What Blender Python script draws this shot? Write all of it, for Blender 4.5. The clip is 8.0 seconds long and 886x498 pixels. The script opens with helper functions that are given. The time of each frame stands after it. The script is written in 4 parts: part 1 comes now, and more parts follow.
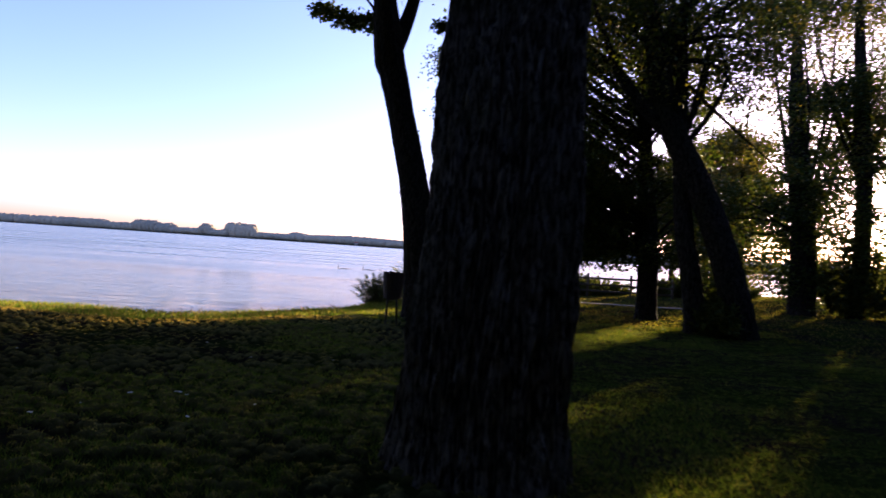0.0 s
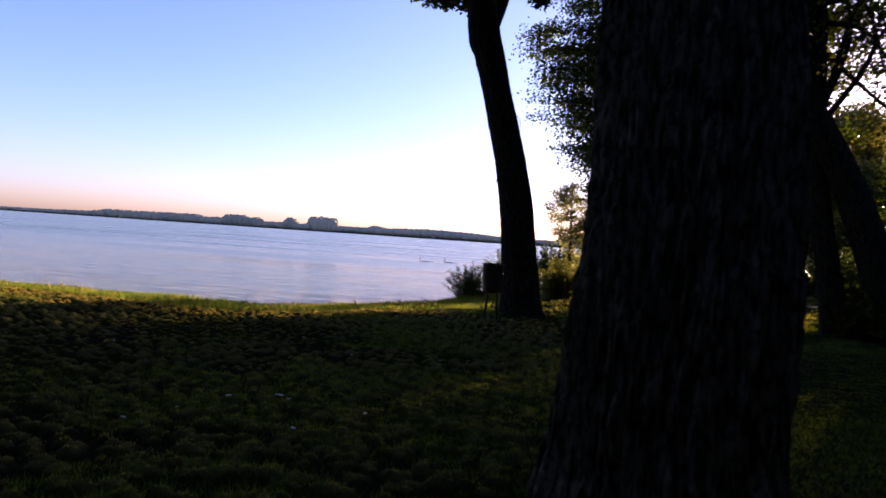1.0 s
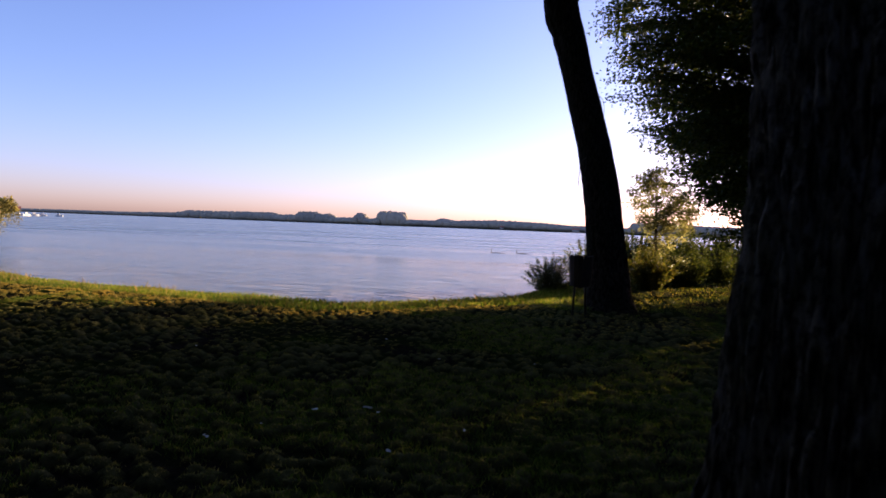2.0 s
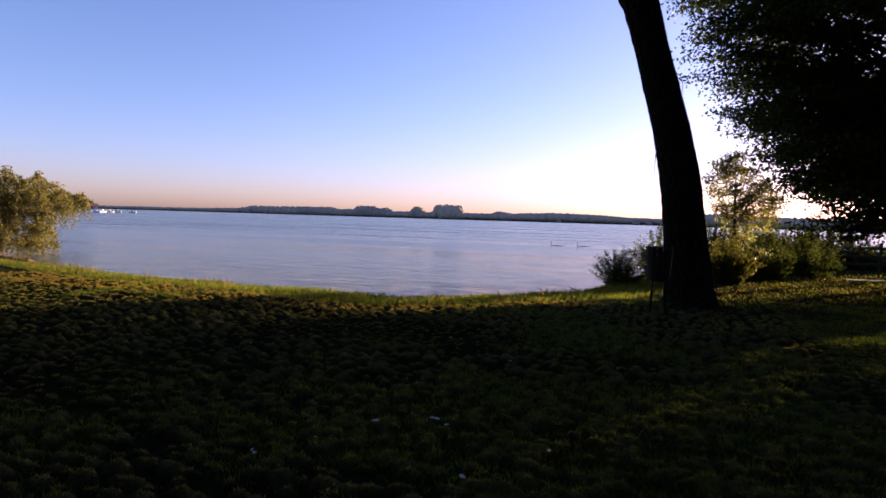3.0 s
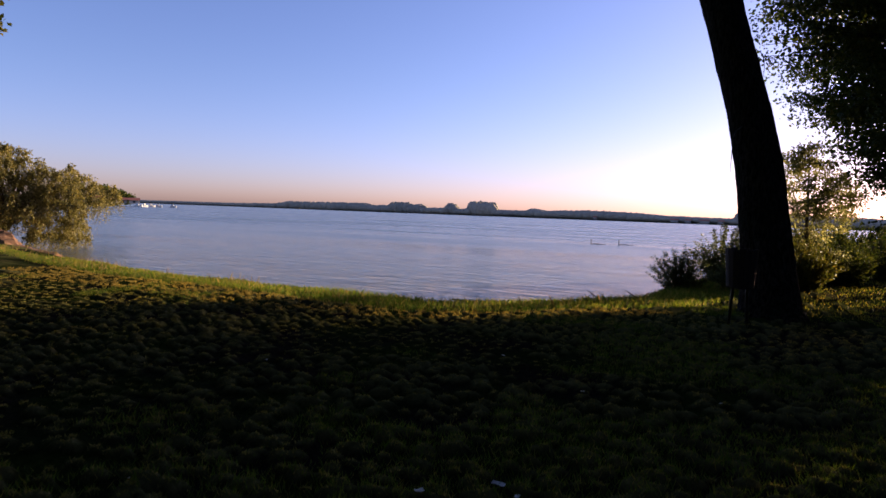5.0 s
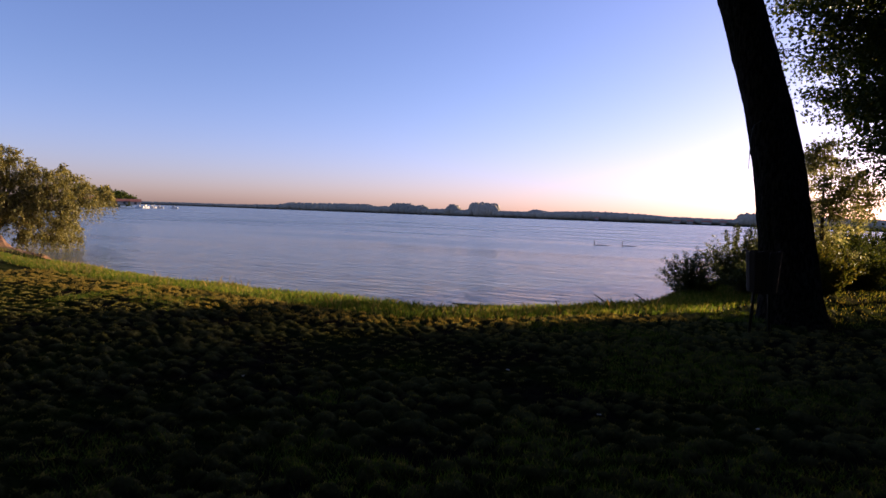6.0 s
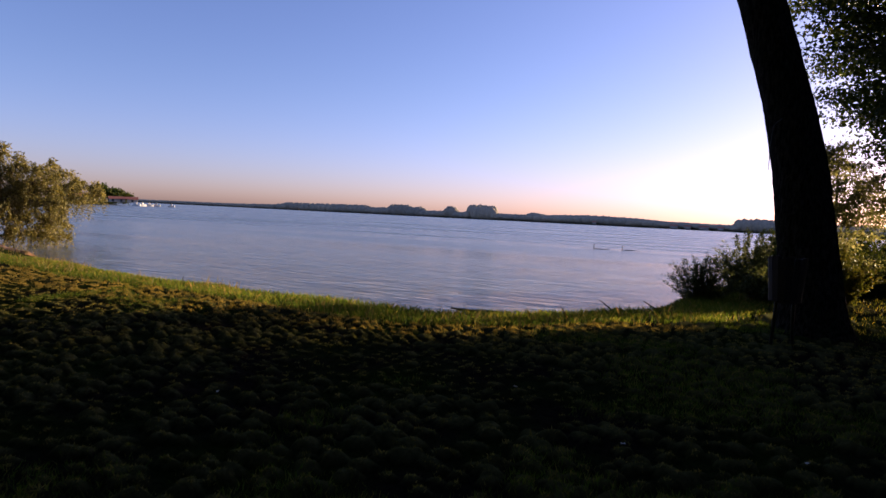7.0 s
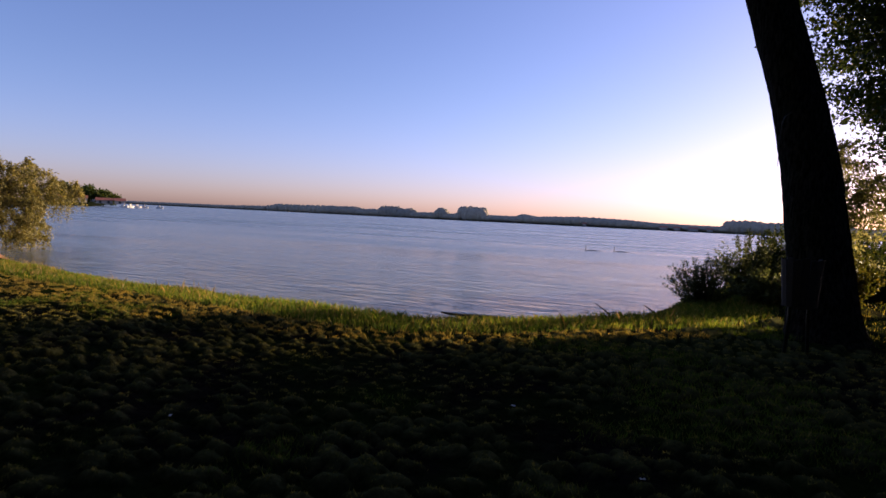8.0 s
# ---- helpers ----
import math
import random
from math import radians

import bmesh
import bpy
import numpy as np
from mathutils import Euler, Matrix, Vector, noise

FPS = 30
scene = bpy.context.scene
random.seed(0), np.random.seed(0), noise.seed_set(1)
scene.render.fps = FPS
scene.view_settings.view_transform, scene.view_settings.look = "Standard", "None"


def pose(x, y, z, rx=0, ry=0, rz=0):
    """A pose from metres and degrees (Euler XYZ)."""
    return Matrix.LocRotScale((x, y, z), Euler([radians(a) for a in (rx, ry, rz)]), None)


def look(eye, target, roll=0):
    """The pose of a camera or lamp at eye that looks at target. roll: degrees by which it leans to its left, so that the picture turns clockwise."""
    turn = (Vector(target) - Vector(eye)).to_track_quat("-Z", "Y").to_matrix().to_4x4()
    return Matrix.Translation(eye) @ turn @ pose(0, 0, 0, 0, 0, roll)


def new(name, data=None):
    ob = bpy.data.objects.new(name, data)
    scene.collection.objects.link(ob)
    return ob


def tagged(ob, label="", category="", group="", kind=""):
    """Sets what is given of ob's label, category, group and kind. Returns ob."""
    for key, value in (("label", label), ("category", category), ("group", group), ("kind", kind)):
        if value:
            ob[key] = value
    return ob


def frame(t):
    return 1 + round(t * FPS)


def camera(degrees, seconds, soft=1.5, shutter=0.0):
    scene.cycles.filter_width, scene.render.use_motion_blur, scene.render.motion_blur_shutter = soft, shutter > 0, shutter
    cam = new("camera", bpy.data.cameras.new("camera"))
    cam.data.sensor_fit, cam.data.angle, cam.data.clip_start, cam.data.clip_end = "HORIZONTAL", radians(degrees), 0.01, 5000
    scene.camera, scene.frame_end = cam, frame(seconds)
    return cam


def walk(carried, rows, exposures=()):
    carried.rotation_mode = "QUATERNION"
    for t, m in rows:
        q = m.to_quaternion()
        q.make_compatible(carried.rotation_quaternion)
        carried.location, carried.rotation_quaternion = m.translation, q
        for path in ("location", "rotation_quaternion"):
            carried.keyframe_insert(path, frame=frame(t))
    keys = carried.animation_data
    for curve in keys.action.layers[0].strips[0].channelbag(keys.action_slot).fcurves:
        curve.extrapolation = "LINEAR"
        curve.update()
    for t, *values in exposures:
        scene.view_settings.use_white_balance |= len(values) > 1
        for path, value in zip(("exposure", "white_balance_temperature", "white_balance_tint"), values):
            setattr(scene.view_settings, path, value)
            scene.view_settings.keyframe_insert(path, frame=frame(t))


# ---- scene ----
cam = camera(71.4, 8.0, shutter=0.4)
PATH = [
    (0.0, (-0.000, 0.000, 1.459), (-0.029, 10.000, 1.478), 3.80),
    (0.5, (-0.293, 0.532, 1.387), (-1.005, 10.506, 1.316), 4.28),
    (1.0, (-0.549, 0.958, 1.354), (-1.806, 10.877, 1.182), 3.75),
    (1.5, (-0.742, 1.241, 1.378), (-2.540, 11.074, 1.096), 2.78),
    (3.0, (-1.212, 2.157, 1.305), (-4.420, 11.615, 0.803), 1.64),
    (3.5, (-1.377, 2.439, 1.275), (-4.851, 11.800, 0.728), 1.68),
    (4.0, (-1.535, 2.710, 1.269), (-5.164, 12.011, 0.708), 1.82),
    (4.5, (-1.686, 2.987, 1.277), (-5.377, 12.263, 0.696), 2.03),
    (6.0, (-2.018, 3.900, 1.257), (-5.756, 13.158, 0.699), 2.02),
    (6.5, (-2.138, 4.186, 1.232), (-5.860, 13.450, 0.662), 2.29),
    (7.0, (-2.280, 4.452, 1.220), (-5.981, 13.727, 0.695), 2.76),
    (7.5, (-2.384, 4.731, 1.219), (-6.023, 14.032, 0.716), 2.98),
    (8.0, (-2.493, 5.033, 1.188), (-6.055, 14.364, 0.696), 2.75),
]
walk(cam, [(t, look(eye, target, roll)) for t, eye, target, roll in PATH],
     exposures=[(0.0, 1.76), (0.5, 1.58), (1.0, 1.43), (1.7, 1.23), (3.5, 0.92), (8.0, 0.66)])

# ---- world and sun ----
SUN_AZ, SUN_EL = 38.0, 7.0          # degrees clockwise from +Y, and above the horizon
world = bpy.data.worlds.new("sky")
scene.world = world
world.use_nodes = True
wn, wl = world.node_tree.nodes, world.node_tree.links
wn.clear()
sky = wn.new("ShaderNodeTexSky")
sky.sky_type = "NISHITA"
sky.sun_disc = False
sky.sun_elevation, sky.sun_rotation = radians(SUN_EL), radians(SUN_AZ)
sky.altitude, sky.air_density, sky.dust_density, sky.ozone_density = 80, 0.86, 1.0, 3.0
bg = wn.new("ShaderNodeBackground")
bg.inputs["Strength"].default_value = 0.15
tint = wn.new("ShaderNodeMix")
tint.data_type, tint.blend_type = "RGBA", "MULTIPLY"
tint.inputs[0].default_value = 1.0
tint.inputs[7].default_value = (1.37, 1.0, 1.25, 1)
out = wn.new("ShaderNodeOutputWorld")
wl.new(sky.outputs[0], tint.inputs[6])
# lilac haze lying along the whole horizon
way, rise, height = wn.new("ShaderNodeTexCoord"), wn.new("ShaderNodeSeparateXYZ"), wn.new("ShaderNodeMapRange")
height.interpolation_type = "SMOOTHSTEP"
height.inputs[1].default_value, height.inputs[2].default_value = 0.0, 0.22
haze = wn.new("ShaderNodeMix")
haze.data_type = "RGBA"
haze.inputs[6].default_value, haze.inputs[7].default_value = (1.06, 1.0, 1.12, 1), (1, 1, 1, 1)
hazed = wn.new("ShaderNodeMix")
hazed.data_type, hazed.blend_type = "RGBA", "MULTIPLY"
hazed.inputs[0].default_value = 1.0
wl.new(way.outputs["Generated"], rise.inputs[0])
wl.new(rise.outputs[2], height.inputs[0])
wl.new(height.outputs[0], haze.inputs[0])
wl.new(tint.outputs[2], hazed.inputs[6])
wl.new(haze.outputs[2], hazed.inputs[7])
wl.new(hazed.outputs[2], bg.inputs[0])
wl.new(bg.outputs[0], out.inputs[0])

sun_data = bpy.data.lights.new("sun", "SUN")
sun_data.energy, sun_data.angle, sun_data.color = 6.5, radians(0.6), (1.0, 0.75, 0.48)
sun = new("sun", sun_data)
az, el = radians(SUN_AZ), radians(SUN_EL)
TO_SUN = Vector((math.sin(az) * math.cos(el), math.cos(az) * math.cos(el), math.sin(el)))
sun.matrix_world = look(TO_SUN * 300, (0, 0, 0))
WATER = -0.79


# ---- materials ----
def mat(name):
    m = bpy.data.materials.new(name)
    m.use_nodes = True
    n, l = m.node_tree.nodes, m.node_tree.links
    return m, n, l, n["Principled BSDF"]


def ramp(n, l, source, stops):
    r = n.new("ShaderNodeValToRGB")
    e = r.color_ramp.elements
    while len(e) < len(stops):
        e.new(0.5)
    for item, (pos, col) in zip(e, stops):
        item.position, item.color = pos, (*col, 1)
    l.new(source, r.inputs[0])
    return r.outputs[0]


def noise_tex(n, l, scale, detail=4, stretch=(1, 1, 1), rough=0.55):
    co, mp, t = n.new("ShaderNodeTexCoord"), n.new("ShaderNodeMapping"), n.new("ShaderNodeTexNoise")
    mp.inputs["Scale"].default_value = stretch
    t.inputs["Scale"].default_value, t.inputs["Detail"].default_value, t.inputs["Roughness"].default_value = scale, detail, rough
    l.new(co.outputs["Object"], mp.inputs[0])
    l.new(mp.outputs[0], t.inputs["Vector"])
    return t.outputs["Fac"]


def mixed(n, l, fac, a, b, mode="MIX"):
    x = n.new("ShaderNodeMix")
    x.data_type, x.blend_type = "RGBA", mode
    for value, sock in ((fac, x.inputs[0]), (a, x.inputs[6]), (b, x.inputs[7])):
        if hasattr(value, "is_linked"):
            l.new(value, sock)
        elif isinstance(value, tuple):
            sock.default_value = (*value, 1)
        else:
            sock.default_value = value
    return x.outputs[2]


def bumped(n, l, bsdf, height, strength, distance):
    b = n.new("ShaderNodeBump")
    b.inputs["Strength"].default_value, b.inputs["Distance"].default_value = strength, distance
    l.new(height, b.inputs["Height"])
    l.new(b.outputs[0], bsdf.inputs["Normal"])


def two_scale(name, stops, fine, coarse, tint, rough=0.8, stretch=(1, 1, 1), bump=0.4, dist=0.01, metal=0.0):
    """A surface with fine grain over coarse stains."""
    m, n, l, p = mat(name)
    f = noise_tex(n, l, fine, 5, stretch)
    c = ramp(n, l, f, stops)
    s = ramp(n, l, noise_tex(n, l, coarse, 3), [(0.35, (0, 0, 0)), (0.7, (1, 1, 1))])
    l.new(mixed(n, l, s, c, mixed(n, l, 1.0, c, tint, "MULTIPLY")), p.inputs["Base Color"])
    p.inputs["Roughness"].default_value, p.inputs["Metallic"].default_value = rough, metal
    bumped(n, l, p, f, bump, dist)
    return m


def leafy(name, stops, through_light, coarse=0.35, gloss=0.45, glow=(1.5, 1.35, 0.6)):
    """Thin leaves or blades: colour differs from piece to piece, and light passes through."""
    m, n, l, p = mat(name)
    g = n.new("ShaderNodeNewGeometry")
    c = ramp(n, l, g.outputs["Random Per Island"], stops)
    s = ramp(n, l, noise_tex(n, l, coarse, 3), [(0.3, (0.65, 0.65, 0.65)), (0.7, (1.2, 1.1, 0.9))])
    c = mixed(n, l, 1.0, c, s, "MULTIPLY")
    l.new(c, p.inputs["Base Color"])
    p.inputs["Roughness"].default_value = gloss
    p.inputs["Specular IOR Level"].default_value = 0.12
    tr = n.new("ShaderNodeBsdfTranslucent")
    l.new(mixed(n, l, 1.0, c, glow, "MULTIPLY"), tr.inputs[0])
    mx = n.new("ShaderNodeMixShader")
    mx.inputs[0].default_value = through_light
    l.new(p.outputs[0], mx.inputs[1])
    l.new(tr.outputs[0], mx.inputs[2])
    l.new(mx.outputs[0], n["Material Output"].inputs[0])
    return m


def bark_material(name, dark, light, moss):
    m, n, l, p = mat(name)
    f = noise_tex(n, l, 9, 6, (3.2, 3.2, 0.6))
    c = ramp(n, l, f, [(0.4, dark), (0.56, light), (0.75, tuple(1.6 * v for v in light))])
    s = ramp(n, l, noise_tex(n, l, 1.3, 4), [(0.48, (0, 0, 0)), (0.72, (0.6, 0.6, 0.6))])
    cracks = ramp(n, l, noise_tex(n, l, 22, 3, (1, 1, 0.7)), [(0.36, (0.35, 0.35, 0.35)), (0.48, (1, 1, 1))])
    l.new(mixed(n, l, 1.0, mixed(n, l, s, c, moss), cracks, "MULTIPLY"), p.inputs["Base Color"])
    p.inputs["Roughness"].default_value = 0.92
    p.inputs["Specular IOR Level"].default_value = 0.03
    bumped(n, l, p, f, 1.0, 0.05)
    return m


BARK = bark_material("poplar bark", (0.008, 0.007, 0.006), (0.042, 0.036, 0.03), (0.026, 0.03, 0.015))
BARK_OLD = bark_material("old poplar bark", (0.01, 0.009, 0.008), (0.16, 0.138, 0.118), (0.085, 0.086, 0.055))
BARK_WILLOW = bark_material("willow bark", (0.05, 0.035, 0.025), (0.2, 0.15, 0.1), (0.1, 0.09, 0.05))
LEAF = leafy("poplar leaves", [(0.0, (0.03, 0.055, 0.016)), (0.6, (0.05, 0.085, 0.022)), (1.0, (0.11, 0.12, 0.03))], 0.35)
# paler copy of the poplar leaves, the low sun's yellow put into it
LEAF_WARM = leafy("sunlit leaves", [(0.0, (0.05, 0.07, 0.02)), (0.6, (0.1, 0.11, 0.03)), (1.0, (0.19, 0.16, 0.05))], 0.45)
LEAF_WILLOW = leafy("willow leaves", [(0.0, (0.11, 0.115, 0.05)), (0.6, (0.22, 0.21, 0.095)), (1.0, (0.38, 0.34, 0.17))], 0.36, 0.9)
LEAF_PALE = leafy("pale young leaves", [(0.0, (0.15, 0.165, 0.075)), (0.6, (0.265, 0.27, 0.125)), (1.0, (0.38, 0.35, 0.18))], 0.6, glow=(1.4, 1.35, 1.0))
LEAF_SHRUB = leafy("shrub leaves", [(0.0, (0.03, 0.05, 0.02)), (0.6, (0.055, 0.08, 0.025)), (1.0, (0.12, 0.13, 0.04))], 0.35, gloss=0.8)
GRASS = leafy("meadow grass", [(0.0, (0.066, 0.122, 0.018)), (0.55, (0.112, 0.19, 0.03)), (0.85, (0.18, 0.215, 0.05)), (1.0, (0.3, 0.26, 0.09))], 0.35, 0.5, 0.7)
GRASS_SHORE = leafy("shore grass", [(0.0, (0.07, 0.135, 0.025)), (0.5, (0.125, 0.195, 0.04)), (0.8, (0.21, 0.235, 0.07)), (1.0, (0.42, 0.33, 0.16))], 0.55, 0.8, 0.6)
GRASS_FIELD = leafy("dry field grass", [(0.0, (0.07, 0.105, 0.02)), (0.5, (0.135, 0.155, 0.034)), (0.8, (0.23, 0.2, 0.06)), (1.0, (0.34, 0.27, 0.1))], 0.5, 0.8, 0.6)
SEED_STEM = leafy("ripe grass stems", [(0.0, (0.17, 0.16, 0.07)), (0.6, (0.25, 0.2, 0.1)), (1.0, (0.36, 0.26, 0.18))], 0.4, 0.8, 0.6)
# straw made more golden: the evening sun is put into its colour
SUN_STRAW = leafy("sun-gold straw", [(0.0, (0.16, 0.14, 0.05)), (0.6, (0.3, 0.24, 0.09)), (1.0, (0.46, 0.36, 0.16))], 0.55, 0.6, 0.7)
TUFT = leafy("trodden tufts", [(0.0, (0.1, 0.115, 0.042)), (0.6, (0.19, 0.19, 0.075)), (1.0, (0.33, 0.29, 0.14))], 0.5, 0.6, 0.7)
LEAF_BANK = leafy("grey-green willow scrub leaves", [(0.0, (0.06, 0.08, 0.04)), (0.6, (0.1, 0.125, 0.06)), (1.0, (0.19, 0.19, 0.09))], 0.5, glow=(1.5, 1.45, 0.9))
WOOD = two_scale("weathered brown slats", [(0.3, (0.018, 0.01, 0.007)), (0.7, (0.055, 0.03, 0.02))], 14, 3, (0.6, 0.6, 0.6), 0.75, (6, 6, 0.7), 0.3, 0.004)
FENCE_WOOD = two_scale("old fence wood", [(0.3, (0.06, 0.05, 0.04)), (0.7, (0.16, 0.13, 0.1))], 10, 2, (0.6, 0.6, 0.6), 0.85, (1, 6, 6), 0.4, 0.006)
STEEL = two_scale("dull painted steel", [(0.3, (0.05, 0.05, 0.05)), (0.7, (0.1, 0.1, 0.1))], 40, 6, (0.7, 0.6, 0.5), 0.5, bump=0.1, dist=0.001, metal=0.7)
DEADWOOD = two_scale("wet driftwood", [(0.3, (0.03, 0.022, 0.016)), (0.7, (0.1, 0.08, 0.06))], 18, 3, (0.6, 0.6, 0.6), 0.7, (1, 1, 1), 0.5, 0.01)
PAPER = two_scale("crumpled paper", [(0.3, (0.6, 0.6, 0.58)), (0.7, (0.8, 0.8, 0.78))], 30, 9, (0.85, 0.82, 0.78), 0.6)
EARTH = two_scale("bare bank earth", [(0.3, (0.14, 0.07, 0.038)), (0.7, (0.27, 0.145, 0.075))], 6, 1.2, (0.7, 0.65, 0.6), 0.95, bump=0.8, dist=0.05)
GRAVEL = two_scale("pale gravel", [(0.3, (0.09, 0.085, 0.07)), (0.7, (0.19, 0.18, 0.155))], 30, 1.5, (0.7, 0.68, 0.62), 0.95, bump=0.7, dist=0.02)
WHITEWASH = two_scale("white plaster", [(0.3, (0.68, 0.66, 0.62)), (0.7, (0.8, 0.79, 0.76))], 1.5, 0.3, (0.85, 0.82, 0.78), 0.8)
PLASTER = two_scale("weathered beige plaster", [(0.3, (0.34, 0.3, 0.26)), (0.7, (0.44, 0.4, 0.35))], 1.5, 0.3, (0.85, 0.82, 0.78), 0.85)
TILES = two_scale("red roof tiles", [(0.3, (0.3, 0.1, 0.06)), (0.7, (0.45, 0.17, 0.1))], 2.0, 0.3, (0.75, 0.7, 0.7), 0.8)
DARKGLASS = two_scale("dark window", [(0.3, (0.02, 0.025, 0.03)), (0.7, (0.04, 0.045, 0.05))], 1, 0.3, (0.8, 0.8, 0.8), 0.15, bump=0.0)
# base colour lifted to stand in for the haze over the far trees
FARWOOD_HAZED = two_scale("far woodland with haze", [(0.3, (0.3, 0.25, 0.18)), (0.7, (0.43, 0.36, 0.26))], 0.3, 0.012, (0.7, 0.75, 0.8), 1.0, bump=0.6, dist=1.5)


def ground_material():
    m, n, l, p = mat("meadow ground")
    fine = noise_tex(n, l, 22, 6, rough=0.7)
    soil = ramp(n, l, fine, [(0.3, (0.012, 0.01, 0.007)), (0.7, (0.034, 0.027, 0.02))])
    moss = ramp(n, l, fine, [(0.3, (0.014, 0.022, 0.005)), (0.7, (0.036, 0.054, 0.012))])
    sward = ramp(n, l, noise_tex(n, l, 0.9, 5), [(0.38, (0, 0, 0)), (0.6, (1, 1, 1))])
    # tussock tops paler than the gaps: dry growth, with skylit tops painted in
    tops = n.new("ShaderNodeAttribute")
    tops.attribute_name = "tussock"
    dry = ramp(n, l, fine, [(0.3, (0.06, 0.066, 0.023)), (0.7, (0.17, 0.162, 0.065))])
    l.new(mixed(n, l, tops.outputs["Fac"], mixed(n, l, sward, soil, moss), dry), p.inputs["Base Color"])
    p.inputs["Roughness"].default_value = 0.97
    p.inputs["Specular IOR Level"].default_value = 0.0
    bumped(n, l, p, noise_tex(n, l, 48, 5, rough=0.75), 1.0, 0.04)
    return m


def water_material():
    m, n, l, p = mat("river water")
    p.inputs["Base Color"].default_value = (0.15, 0.188, 0.19, 1)
    p.inputs["IOR"].default_value = 1.333
    streak = noise_tex(n, l, 0.1, 5, (0.22, 1.5, 1), 0.65)
    r = n.new("ShaderNodeMapRange")
    for q, value in zip((1, 2, 3, 4), (0.35, 0.68, 0.6, 1.4)):
        r.inputs[q].default_value = value
    l.new(streak, r.inputs[0])
    # sheltered under the bank, ruffled by the wind further out
    co, split, wind = n.new("ShaderNodeTexCoord"), n.new("ShaderNodeSeparateXYZ"), n.new("ShaderNodeMapRange")
    for q, value in zip((1, 2, 3, 4), (16.0, 70.0, 0.1, 0.26)):
        wind.inputs[q].default_value = value
    ruffled = n.new("ShaderNodeMath")
    ruffled.operation = "MULTIPLY"
    l.new(co.outputs["Object"], split.inputs[0])
    l.new(split.outputs[1], wind.inputs[0])
    l.new(wind.outputs[0], ruffled.inputs[0])
    l.new(r.outputs[0], ruffled.inputs[1])
    l.new(ruffled.outputs[0], p.inputs["Roughness"])
    a = noise_tex(n, l, 0.9, 5, (0.4, 1.5, 1), 0.65)
    fine = noise_tex(n, l, 2.5, 4, (0.32, 1.4, 1), 0.6)
    both = n.new("ShaderNodeMath")
    both.operation = "MULTIPLY_ADD"
    both.inputs[1].default_value = 0.85
    l.new(fine, both.inputs[0])
    l.new(a, both.inputs[2])
    bumped(n, l, p, both.outputs[0], 0.65, 0.2)
    return m


GROUND, RIVER = ground_material(), water_material()


# ---- mesh helpers ----
def mesh_from(name, verts, faces, material, smooth=False):
    me = bpy.data.meshes.new(name)
    me.from_pydata([tuple(v) for v in verts], [], [tuple(f) for f in faces])
    me.materials.append(material)
    if smooth:
        me.polygons.foreach_set("use_smooth", np.ones(len(me.polygons), dtype=bool))
    me.update()
    return me


def mesh_arrays(name, verts, quads, material, smooth=False):
    """A mesh of triangles or quads from number arrays."""
    me = bpy.data.meshes.new(name)
    k = quads.shape[1]
    me.vertices.add(len(verts))
    me.vertices.foreach_set("co", np.asarray(verts, dtype=np.float32).ravel())
    me.loops.add(quads.size)
    me.loops.foreach_set("vertex_index", np.asarray(quads, dtype=np.int32).ravel())
    me.polygons.add(len(quads))
    me.polygons.foreach_set("loop_start", np.arange(len(quads), dtype=np.int32) * k)
    if smooth:
        me.polygons.foreach_set("use_smooth", np.ones(len(quads), dtype=bool))
    me.materials.append(material)
    me.update(calc_edges=True)
    return me


def part(name, me, parent, label=""):
    ob = new(name, me)
    ob.parent = parent
    return tagged(ob, label)


def empty(name, x, y, z):
    ob = new(name)
    ob.matrix_world = pose(x, y, z)
    return ob


def tube(points, radii, segs=12, rough=0.0, ridge=0.0, ridges=26, seed=0.0, cap=True):
    """A tapered, knotty tube along points: verts and quads. ridge: depth of bark furrows."""
    pts = [Vector(p) for p in points]
    rings, faces = [], []
    ref = Vector((1, 0, 0))
    for i, p in enumerate(pts):
        d = (pts[min(i + 1, len(pts) - 1)] - pts[max(i - 1, 0)]).normalized()
        if abs(d.dot(ref)) > 0.9:
            ref = Vector((0, 1, 0))
        u = (ref - d * ref.dot(d)).normalized()
        w = d.cross(u)
        for k in range(segs):
            a = 2 * math.pi * k / segs
            q = u * math.cos(a) + w * math.sin(a)
            r = radii[i]
            if rough:
                r *= 1 + rough * noise.noise(Vector((q.x * 1.6 + seed, q.y * 1.6, p.z * 0.8 + seed)))
            if ridge:
                warp = 0.35 * noise.noise(Vector((q.x * 3 + seed, q.y * 3, p.z * 1.7)))
                wave = noise.noise(Vector((math.cos(a) * ridges / 5 + seed, math.sin(a) * ridges / 5 + warp, p.z * 0.9)))
                cross = noise.noise(Vector((math.cos(a) * ridges / 4, math.sin(a) * ridges / 4 + seed, p.z * 5)))
                r += ridge * (1 - 2.6 * abs(wave)) + ridge * 0.7 * cross
            rings.append(p + q * r)
        if i:
            b = (i - 1) * segs
            for k in range(segs):
                j = (k + 1) % segs
                faces.append((b + k, b + j, b + segs + j, b + segs + k))
    if cap:
        faces.append(tuple(range(segs - 1, -1, -1)))
        faces.append(tuple(range(len(rings) - segs, len(rings))))
    return rings, faces


